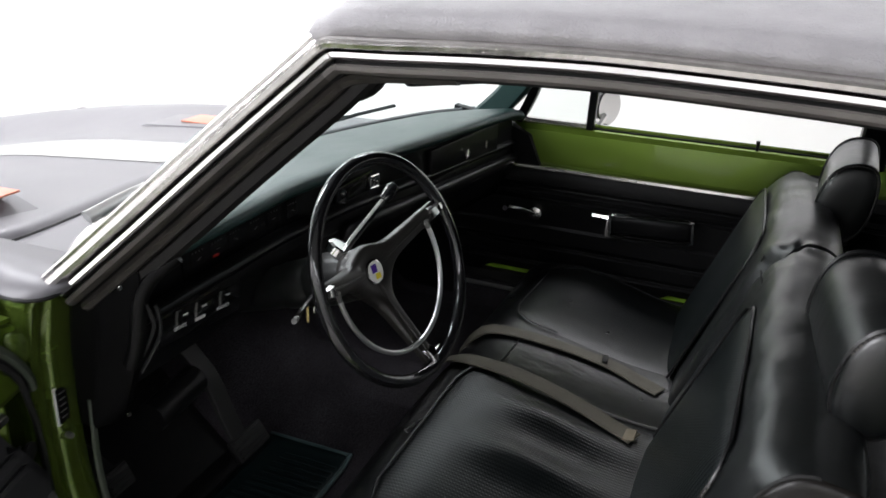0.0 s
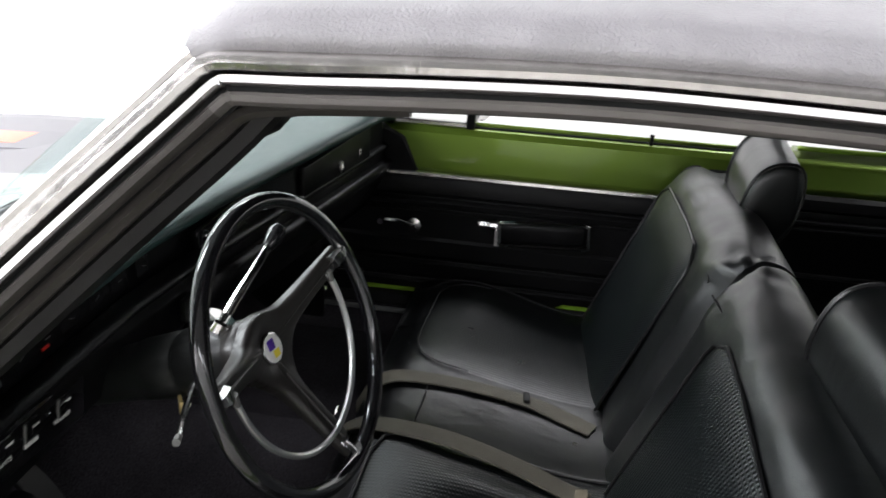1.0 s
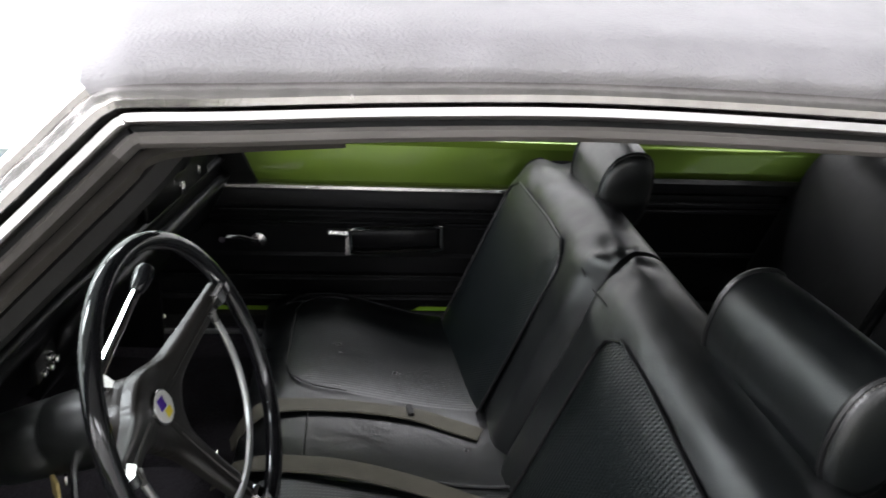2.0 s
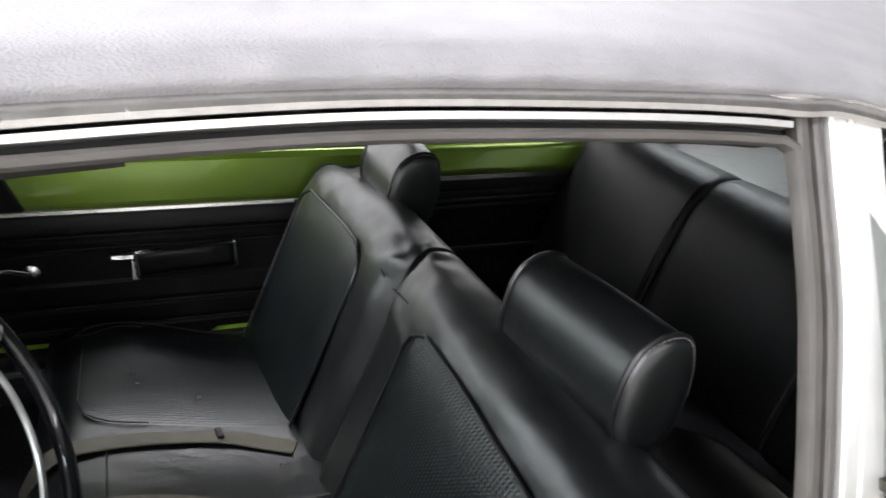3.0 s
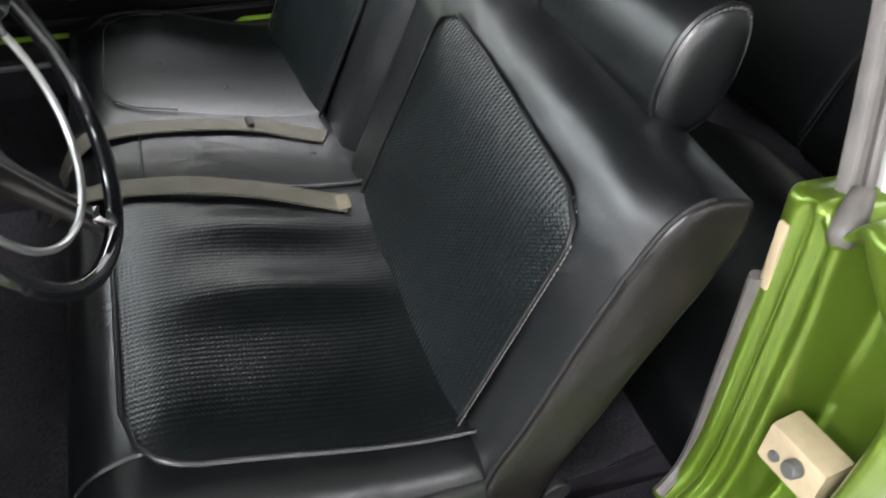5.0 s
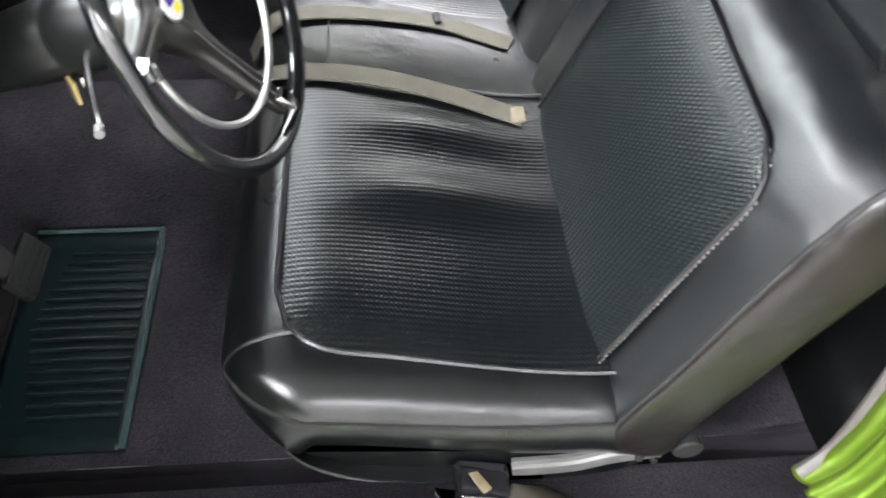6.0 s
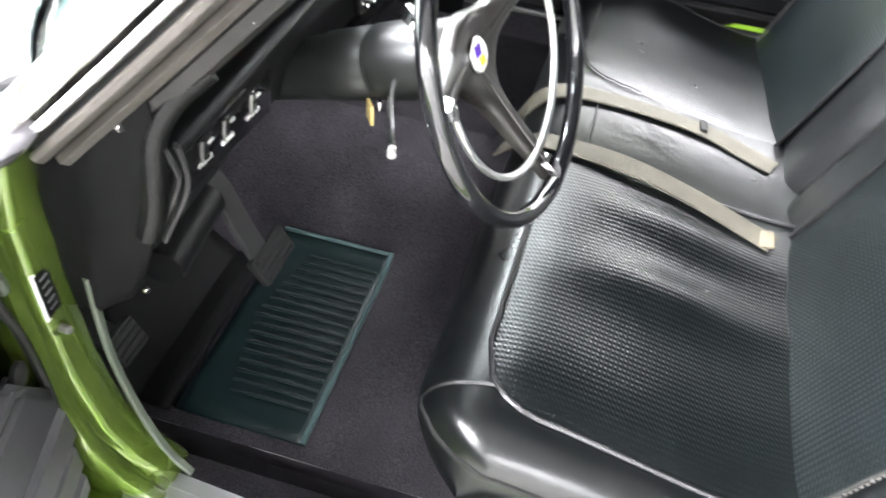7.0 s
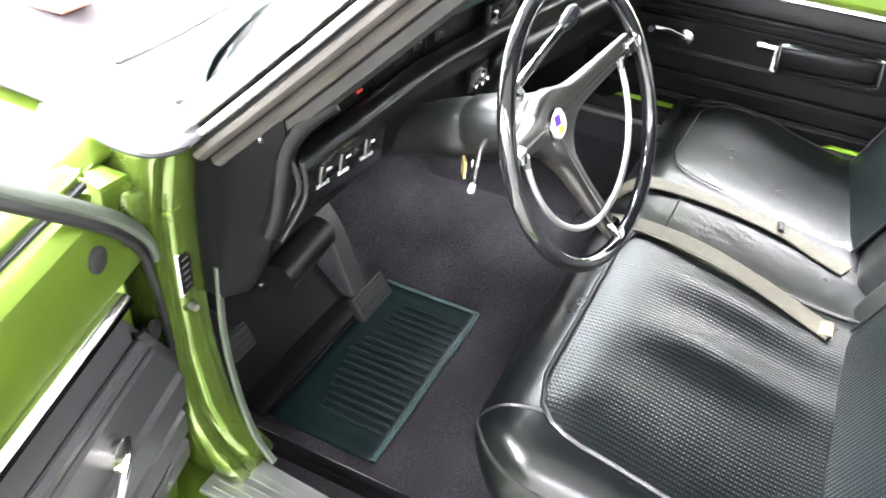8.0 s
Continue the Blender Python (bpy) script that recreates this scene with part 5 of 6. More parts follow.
def steering_wheel():
    w = thing("steering_wheel", "three-spoke black steering wheel with chrome horn ring", "steering wheel")
    bm = bmesh.new()
    pts = [wp(0.183, k * 5, 0.062) for k in range(72)]
    tube(bm, pts, 0.0108, 12, closed=True)
    part("rim", bm, GLOSSBLACK, w, "glossy black rim", angle=80)
    # one padded cover: three tapering arms that flow into the hub
    arms = [radians(d) for d in (21, 174, 277.5)]

    def reach(a):
        best = 0.0
        for b in arms:
            off = abs((a - b + math.pi) % (2 * math.pi) - math.pi)
            if off < 1.4:
                best = max(best, min(0.172, (0.0135 + 0.006 * clamp(off / 0.5)) / max(0.02, math.sin(off))))
        return min(0.172, (0.046 ** 3 + best ** 3) ** (1 / 3))

    def lift(r):
        return lerp(0.002, 0.058, clamp((r - 0.018) / 0.15) ** 1.15), lerp(0.015, 0.006, clamp(r / 0.17))
    bm = bmesh.new()
    rings = []
    for q, low in ((0.02, 0), (0.2, 0), (0.4, 0), (0.55, 0), (0.7, 0), (0.8, 0), (0.88, 0), (0.94, 0), (0.98, 0), (1.0, 0), (1.0, 1), (0.9, 1), (0.5, 1), (0.02, 1)):
        ring = []
        for m in range(240):
            a = 2 * math.pi * m / 240
            full = reach(a)
            n_, th = lift(full * q)
            h = n_ - th if low else n_ + th * math.sqrt(max(0.0, 1 - q ** 5)) - th * 0.35 * (1 - clamp(full * q / 0.03))
            ring.append(HUB + WX * full * q * math.cos(a) + WU * full * q * math.sin(a) + WN * h)
        rings.append(ring)
    loft(bm, rings)
    sp = part("spoke_pad", bm, SPOKE, w, "padded satin black three-arm spoke cover", angle=60)
    for a in arms:
        rad = WX * math.cos(a) + WU * math.sin(a)
        tan = WX * -math.sin(a) + WU * math.cos(a)
        # raised centre ridge and chrome end of each arm
        bm = bmesh.new()
        tube(bm, [HUB + rad * r + WN * (sum(lift(r)) - 0.0005) for r in (0.04, 0.07, 0.1, 0.13, 0.15)], 0.0022, 6)
        part("arm_ridge", bm, SPOKE, sp)
        bm = bmesh.new()
        rings = []
        for r, hw, n in ((0.15, 0.0115, 0.062), (0.158, 0.011, 0.066), (0.17, 0.008, 0.069), (0.182, 0.006, 0.067)):
            c = HUB + rad * r + WN * n
            rings.append([c + tan * hw - WN * 0.006, c + tan * hw * 0.7 + WN * 0.003, c - tan * hw * 0.7 + WN * 0.003, c - tan * hw - WN * 0.006])
        loft(bm, rings)
        part("spoke_tip", bm, CHROME, sp, "chrome spoke tip")
    bm = bmesh.new()
    loft(bm, [[wp(r, m * 12, n) for m in range(30)] for r, n in ((0.043, -0.03), (0.044, -0.014), (0.04, -0.006))])
    part("hub", bm, SPOKE, w, "hub sleeve", angle=60)
    # horn ring
    bm = bmesh.new()
    tube(bm, [wp(0.136, d, 0.052) for d in range(178, 380, 3)], 0.0046, 8, flat=0.9)
    part("horn_ring", bm, ALU, w, "satin chrome lower horn ring")
    for d in (176, 380):
        bm = bmesh.new()
        tube(bm, [wp(0.138, d, 0.054), wp(0.136, d + (6 if d < 200 else -6), 0.051)], 0.007, 8, flat=0.7)
        part("horn_ring_end", bm, STEEL, w)
    bm = bmesh.new()
    disc(bm, HUB + WN * 0.0155, WN, 0.021, 0.004, 24)
    em = part("emblem", bm, CHROME, w, "round enamel hub emblem, white with violet and yellow")
    bm = bmesh.new()
    disc(bm, HUB + WN * 0.0196, WN, 0.0185, 0.001, 24)
    part("emblem_field", bm, WHITEPLASTIC, em)
    bm = bmesh.new()
    box(bm, HUB + WN * 0.0207 + WU * 0.006 + WX * -0.003, (0.014, 0.001, 0.014), WROT, 0.0004)
    part("emblem_patch", bm, VIOLET, em)
    bm = bmesh.new()
    box(bm, HUB + WN * 0.0207 - WU * 0.008 + WX * 0.003, (0.013, 0.001, 0.01), WROT, 0.0004)
    part("emblem_patch", bm, YELLOW, em)
    return w


steering_wheel()


def column():
    c = thing("steering_column", "black steering column with chrome levers", "steering column")
    bm = bmesh.new()
    rings = []
    for n, r in ((-0.022, 0.034), (-0.03, 0.043), (-0.07, 0.047), (-0.108, 0.046), (-0.112, 0.042), (-0.118, 0.042), (-0.122, 0.045), (-0.18, 0.043), (-0.19, 0.04), (-0.3, 0.037), (-0.45, 0.03)):
        rings.append([HUB + WX * r * math.cos(2 * math.pi * k / 24) + WU * r * math.sin(2 * math.pi * k / 24) + WN * n for k in range(24)])
    loft(bm, rings)
    part("column_tube", bm, COLUMNPAINT, c, angle=40)
    # gear lever
    bm = bmesh.new()
    tube(bm, spline([V(-0.34, 0.085, 0.838), V(-0.315, 0.085, 0.862), V(-0.26, 0.07, 0.9), V(-0.215, 0.058, 0.93)], 5), lambda t: 0.0075 - 0.0015 * t, 10)
    gl = part("gear_lever", bm, CHROME, c, "chrome column gear lever")
    bm = bmesh.new()
    tube(bm, [V(-0.222, 0.06, 0.925), V(-0.21, 0.056, 0.934), V(-0.2, 0.053, 0.942), V(-0.194, 0.051, 0.946)], lambda t: 0.009 + 0.004 * math.sin(math.pi * t), 12)
    part("knob", bm, GLOSSBLACK, gl, "black lever knob")
    bm = bmesh.new()
    disc(bm, V(-0.372, 0.075, 0.875), (0.3, -0.5, 0.9), 0.022, 0.016, 16)
    part("lever_collar", bm, CHROME, c, "chrome lever collar")
    # turn lever
    bm = bmesh.new()
    tube(bm, spline([V(-0.412, 0.085, 0.822), V(-0.44, 0.08, 0.824), V(-0.5, 0.06, 0.834), V(-0.555, 0.04, 0.843)], 5), 0.0042, 8)
    tl = part("turn_lever", bm, CHROME, c, "chrome turn signal lever")
    bm = bmesh.new()
    tube(bm, [V(-0.553, 0.041, 0.8425), V(-0.56, 0.039, 0.843), V(-0.568, 0.0365, 0.8445)], lambda t: 0.0038 + 0.0008 * t, 10)
    part("lever_tip", bm, STEEL, tl, "pale lever tip")
    part("key_tag", new_box((-0.395, 0.12, 0.762), (0.022, 0.004, 0.028), Matrix.Rotation(0.6, 3, "Z"), 0.001), BRASS, c, "yellow paper key tag")
    part("key", new_box((-0.382, 0.112, 0.768), (0.02, 0.003, 0.014), Matrix.Rotation(0.3, 3, "Z"), 0.001), WORNCHROME, c, "bright key")


column()


# ---- dashboard ----
def dash_dy(x):
    return 0.0 if x < -0.3 else -(x + 0.3) * 0.125


def dash_dz(x):
    return 0.0 if x < -0.1 else -(x + 0.1) * 0.045


def dpt(x, y, z):
    return V(x, y + dash_dy(x), z + dash_dz(x))


def wbase_y(x):
    for a, b in zip(WBASE, WBASE[1:]):
        if a.x <= x <= b.x:
            return lerp(a.y, b.y, (x - a.x) / max(1e-6, b.x - a.x))
    return WBASE[0].y if x < 0 else WBASE[-1].y


def recess(x):
    """Depth of the hooded gauge recess, closing before the glove box."""
    return 0.03 * sstep(0.2, 0.12, x)


def dashboard():
    d = thing("dashboard", "black padded dashboard with gauges, switches and radio", "dashboard")
    bm = bmesh.new()
    rings = []
    n = 40
    for i in range(n + 1):
        x = lerp(-0.664, 0.705, i / n)
        e = clamp((abs(x) - 0.62) / 0.09)
        by = wbase_y(x) - dash_dy(x)
        back = max(0.26, by - 0.01)
        prof = [(back, 0.90), (back, 0.925), (lerp(back, 0.2, 0.4), 0.942), (0.24, 0.955), (0.212, 0.957), (0.198, 0.948), (0.197, 0.936), (0.21, 0.926), (0.26, 0.92)]
        prof = [(a, b - 0.014 * e * e) for a, b in prof]
        rings.append(chaikin([dpt(x, a, b) for a, b in prof], 1))
    loft(bm, rings)
    part("dash_pad", bm, DASHPAD, d, "black padded dash top", angle=60)
    # face panel below
    bm = bmesh.new()
    rings = []
    for i in range(n + 1):
        x = lerp(-0.672, 0.7, i / n)
        rc = recess(x)
        prof = [(0.275, 0.925), (0.232 + rc, 0.922), (0.228 + rc, 0.848), (0.224, 0.838), (0.222, 0.828), (0.224, 0.815), (0.248, 0.742), (0.26, 0.735), (0.3, 0.75), (0.3, 0.9)]
        rings.append([dpt(x, a, b) for a, b in prof])
    loft(bm, rings)
    part("dash_face", bm, DASHBLACK, d, "black dash face", angle=25)
    # cluster lens and gauges
    cl = part("gauge_panel", new_box(dpt(-0.36, 0.2585, 0.882), (0.36, 0.006, 0.058), Matrix.Rotation(-0.06, 3, "X"), 0.003), DIAL, d, "dark gauge panel")
    for i, x in enumerate((-0.505, -0.455, -0.405, -0.345, -0.29, -0.235)):
        part("gauge", new_box(dpt(x, 0.2558, 0.884), (0.034, 0.002, 0.034), Matrix.Rotation(-0.06, 3, "X")), DIAL, cl)
        for k in range(4):
            part("gauge_mark", new_box(dpt(x - 0.012 + k * 0.008, 0.254, 0.892), (0.0009, 0.001, 0.003)), STEEL, cl)
        part("needle", new_box(dpt(x + 0.003, 0.254, 0.878), (0.01, 0.001, 0.0012), Matrix.Rotation(0.4 * (i % 3 - 1), 3, "Y")), STEEL, cl)
    part("lamp_lens", new_box(dpt(-0.46, 0.2535, 0.869), (0.014, 0.003, 0.004), None, 0.001), REDMARK, cl, "small red warning lens")
    # radio and its chrome knob frames
    rad = part("radio", new_box(dpt(-0.04, 0.25, 0.868), (0.16, 0.012, 0.055), None, 0.004), GLOSSBLACK, d, "black radio with chrome framed knobs")
    part("radio_dial", new_box(dpt(-0.04, 0.2425, 0.872), (0.085, 0.004, 0.026), None, 0.002), DIAL, rad)
    for x in (-0.1, 0.022):
        for k in range(2):
            bm = bmesh.new()
            z = 0.879 - 0.026 * k
            pts = [dpt(x + a, 0.241, z + b) for a, b in ((-0.014, -0.011), (0.014, -0.011), (0.014, 0.011), (-0.014, 0.011))]
            tube(bm, pts, 0.0028, 6, closed=True)
            part("knob_frame", bm, CHROME, rad, "chrome knob frame")
            bm = bmesh.new()
            disc(bm, dpt(x, 0.244, z), (0, -1, 0), 0.007, 0.014, 12)
            part("knob", bm, CHROME, rad, "chrome radio knob")
    # glove box
    g = part("glove_box_lid", new_box(dpt(0.4, 0.222, 0.882), (0.36, 0.012, 0.075), Matrix.Rotation(-0.125, 3, "Z"), 0.004), DASHBLACK, d, "black glove box lid")
    part("latch", new_box(dpt(0.385, 0.208, 0.875), (0.008, 0.01, 0.026), None, 0.002), CHROME, g, "chrome latch")
    part("latch", new_box(dpt(0.49, 0.208, 0.882), (0.004, 0.006, 0.02), None, 0.001), WORNCHROME, g)
    bm = bmesh.new()
    rings = []
    for i in range(n + 1):
        x = lerp(-0.69, 0.7, i / n)
        rings.append(chaikin([dpt(x, a, b) for a, b in ((0.25, 0.861), (0.222, 0.858), (0.213, 0.85), (0.222, 0.841), (0.25, 0.838))], 1))
    loft(bm, rings)
    part("dash_rail", bm, DASHBLACK, d, "padded lower dash rail", angle=60)
    # lower face below the rail on the passenger side
    bm = bmesh.new()
    grid(bm, lambda u, v: dpt(lerp(-0.12, 0.69, u), lerp(0.208, 0.27, v), lerp(0.82, 0.70, v)), 10, 4)
    part("lower_pad", bm, DASHBLACK, d, "black lower dash pad", solid=0.02)
    # switch panel, sloping a little to the column
    tilt = Matrix.Rotation(0.11, 3, "Y") @ Matrix.Rotation(0.05, 3, "X")

    def panel_pt(u, out, w):
        return V(-0.549, 0.2235, 0.821) + tilt @ V(u, -out, w)
    sw = part("switch_panel", new_box(panel_pt(0.008, -0.003, -0.012), (0.205, 0.006, 0.062), tilt, 0.003), GLOSSBLACK, d, "black switch panel with white lettering")
    for u, shape in ((-0.053, 0), (-0.007, 1), (0.054, 2)):
        part("toggle", new_box(panel_pt(u, 0.003, 0), (0.013, 0.006, 0.017), tilt, 0.002), DASHBLACK, sw)
        strokes = [[(-0.008, 0.012), (-0.009, 0.0), (-0.008, -0.012)], [(-0.004, 0.013), (0.012, 0.0135)]]
        if shape != 1:
            strokes.append([(-0.007, -0.011), (0.006, -0.0105)])
        if shape == 2:
            strokes.append([(-0.006, 0.0), (0.008, 0.0005)])
        for k, st in enumerate(strokes):
            bm = bmesh.new()
            tube(bm, [panel_pt(u + a, 0.007, b) for a, b in st], 0.0019 if k == 0 else 0.0012, 6)
            part("toggle_trim", bm, CHROME if k else STEEL, sw, "chrome toggle trim")
        part("toggle_mark", new_box(panel_pt(u + 0.019, 0.001, -0.003), (0.012, 0.001, 0.003), tilt), WHITEPLASTIC, sw)
    for txt, u, w, s in (("LIGHTS", -0.045, -0.0235, 0.0085), ("WASHER", 0.062, -0.0235, 0.0085)):
        cu = bpy.data.curves.new("lettering", "FONT")
        cu.body, cu.size, cu.align_x, cu.extrude = txt, s, "CENTER", 0.0002
        lt = new("lettering", cu)
        lt.data.materials.append(WHITEPLASTIC)
        lt.matrix_world = Matrix.Translation(panel_pt(u, 0.001, w)) @ (tilt @ Matrix.Rotation(math.pi / 2, 3, "X")).to_4x4()
        lt.parent = sw
    part("lettering_bar", new_box(panel_pt(0.003, 0.001, -0.021), (0.024, 0.001, 0.005), tilt), WHITEPLASTIC, sw)
    # wiper control cluster beside the column
    wk = part("control_block", new_box(dpt(-0.17, 0.222, 0.793), (0.07, 0.01, 0.036), None, 0.003), DASHBLACK, d)
    for x, kz in ((-0.188, 0.786), (-0.17, 0.801), (-0.153, 0.788), (-0.168, 0.784)):
        part("control_key", new_box(dpt(x, 0.213, kz), (0.012, 0.01, 0.012), None, 0.002), CHROME, wk, "chrome control key")
    # chrome upright strips at the panel end, and end cap
    for pts, m_ in (([(-0.684, 0.207, 0.893), (-0.676, 0.204, 0.866), (-0.672, 0.206, 0.842), (-0.68, 0.222, 0.8)], STRIPGREY), ([(-0.662, 0.207, 0.876), (-0.66, 0.204, 0.85), (-0.664, 0.206, 0.822), (-0.683, 0.226, 0.772)], STRIPGREY)):
        bm = bmesh.new()
        tube(bm, spline([V(*p) for p in pts], 5), 0.0058, 8, flat=0.5)
        part("end_strip", bm, m_, d, "worn bright strip at the panel end")
    bm = bmesh.new()
    rings = []
    for x, dy, k in ((-0.714, 0.05, 0.97), (-0.71, 0.042, 1.0), (-0.694, 0.008, 1.0), (-0.688, 0.0, 1.0), (-0.67, 0.004, 0.98), (-0.66, 0.02, 0.95)):
        prof = [(0.36, 0.93, 0), (0.24, 0.955, 0.5), (0.212, 0.95, 1), (0.206, 0.93, 1), (0.212, 0.87, 1), (0.232, 0.78, 1), (0.27, 0.68, 0.6), (0.3, 0.662, 0.2), (0.4, 0.7, 0)]
        rings.append(chaikin([V(x, 0.3 + (a - 0.3) * k + dy * q, 0.8 + (b - 0.8) * k) for a, b, q in prof], 1))
    loft(bm, rings)
    part("end_cap", bm, ENDBLACK, d, "black padded dash end cap", angle=50)
    bm = bmesh.new()
    sweep(bm, spline([V(-0.652, 0.168, 0.953), V(-0.672, 0.193, 0.928), V(-0.686, 0.207, 0.898), V(-0.693, 0.21, 0.862), V(-0.696, 0.216, 0.82), V(-0.698, 0.228, 0.785)], 6), [(-0.011, -0.01), (0.011, -0.01), (0.0105, 0.0), (0.006, 0.004), (0.0, 0.005), (-0.006, 0.004), (-0.0105, 0.0)], (-0.5, -0.85, 0))
    part("garnish_foot", bm, PANEL, d, "dark grey garnish turning down over the dash end")
    bm = bmesh.new()
    disc(bm, V(-0.7, 0.232, 0.915), (-0.3, -1, 0), 0.0045, 0.004, 12)
    part("screw", bm, CHROME, d, "bright screw head")
    bm = bmesh.new()
    disc(bm, V(-0.684, 0.262, 0.69), (-0.4, -1, 0), 0.004, 0.004, 12)
    part("screw", bm, CHROME, d, "bright screw head")
    # steering tube cover
    bm = bmesh.new()
    tube(bm, [V(-0.58, 0.32, 0.6), V(-0.45, 0.33, 0.605)], 0.028, 14)
    part("heater_duct", bm, DASHBLACK, d, "black duct under the dash")


dashboard()


# ---- pedals ----
def pedal(name, label, pts, pad, padsize, tilt, r=0.011):
    p = thing(name, label, "pedal", "foot pedals")
    bm = bmesh.new()
    sweep(bm, spline(pts, 6), rect_prof(-r * 1.6, r * 1.6, -r * 0.5, r * 0.5, 0.002), (0, -1, 0.3))
    part("arm", bm, PEDALGREY if name == "brake_pedal" else DASHBLACK, p)
    part("pad", new_box(pad, padsize, tilt, 0.006), BLACKRUBBER, p, "black rubber pedal pad")
    for i in range(4):
        part("pad_rib", new_box(Vector(pad) + tilt @ V(0, -padsize[1] / 2 - 0.001, lerp(-0.35, 0.35, i / 3) * padsize[2]), (padsize[0] * 0.85, 0.003, 0.004), tilt), BLACKRUBBER, p)


pedal("brake_pedal", "black brake pedal hanging on a grey arm", [V(-0.385, 0.42, 0.64), V(-0.375, 0.36, 0.56), V(-0.36, 0.335, 0.47), V(-0.35, 0.32, 0.415)], (-0.335, 0.305, 0.4), (0.1, 0.016, 0.05), Matrix.Rotation(-0.6, 3, "X"), 0.013)
pedal("parking_brake_pedal", "small black parking brake pedal", [V(-0.66, 0.5, 0.62), V(-0.645, 0.43, 0.55), V(-0.63, 0.385, 0.5)], (-0.62, 0.37, 0.487), (0.055, 0.014, 0.045), Matrix.Rotation(-0.5, 3, "X"))


# ---- driver's floor mat ----
def floor_mat():
    m = thing("floor_mat", "dark ribbed rubber mat on the driver's footwell carpet", "floor mat")
    xa, xb, ya, yb = -0.585, -0.184, 0.148, 0.352

    def z(x, y):
        return floor_z(x, y) + 0.015
    bm = bmesh.new()
    grid(bm, lambda u, v: V(lerp(xa, xb, u), lerp(ya, yb, v), z(-0.4, lerp(ya, yb, v)) + 0.012 * sstep(0.9, 1, u)), 12, 14)
    base = part("mat_base", bm, MATRUBBER, m, solid=0.006)
    bm = bmesh.new()
    tube(bm, [V(x, ya + 0.004, z(-0.4, ya) + 0.003 + 0.012 * sstep(0.9, 1, (x - xa) / (xb - xa))) for x in [lerp(xa, xb, i / 12) for i in range(13)]], 0.005, 6)
    part("mat_border", bm, MATEDGE, base)
    bm = bmesh.new()
    tube(bm, [V(xb - 0.003, lerp(ya, yb, i / 12), z(-0.4, lerp(ya, yb, i / 12)) + 0.014) for i in range(13)], 0.004, 6)
    part("mat_border", bm, MATEDGE, base)
    for i in range(17):
        x = lerp(xa + 0.055, xb - 0.045, i / 16)
        y0, y1 = ya + 0.016, ya + 0.172 - 0.03 * abs(i - 8) / 8
        bm = bmesh.new()
        tube(bm, [V(x, y0, z(-0.4, y0) + 0.004), V(x, (y0 + y1) / 2, z(-0.4, y0) + 0.0055), V(x, y1, z(-0.4, y1) + 0.004)], 0.0034, 6)
        part("rib", bm, MATRUBBER, base)


floor_mat()


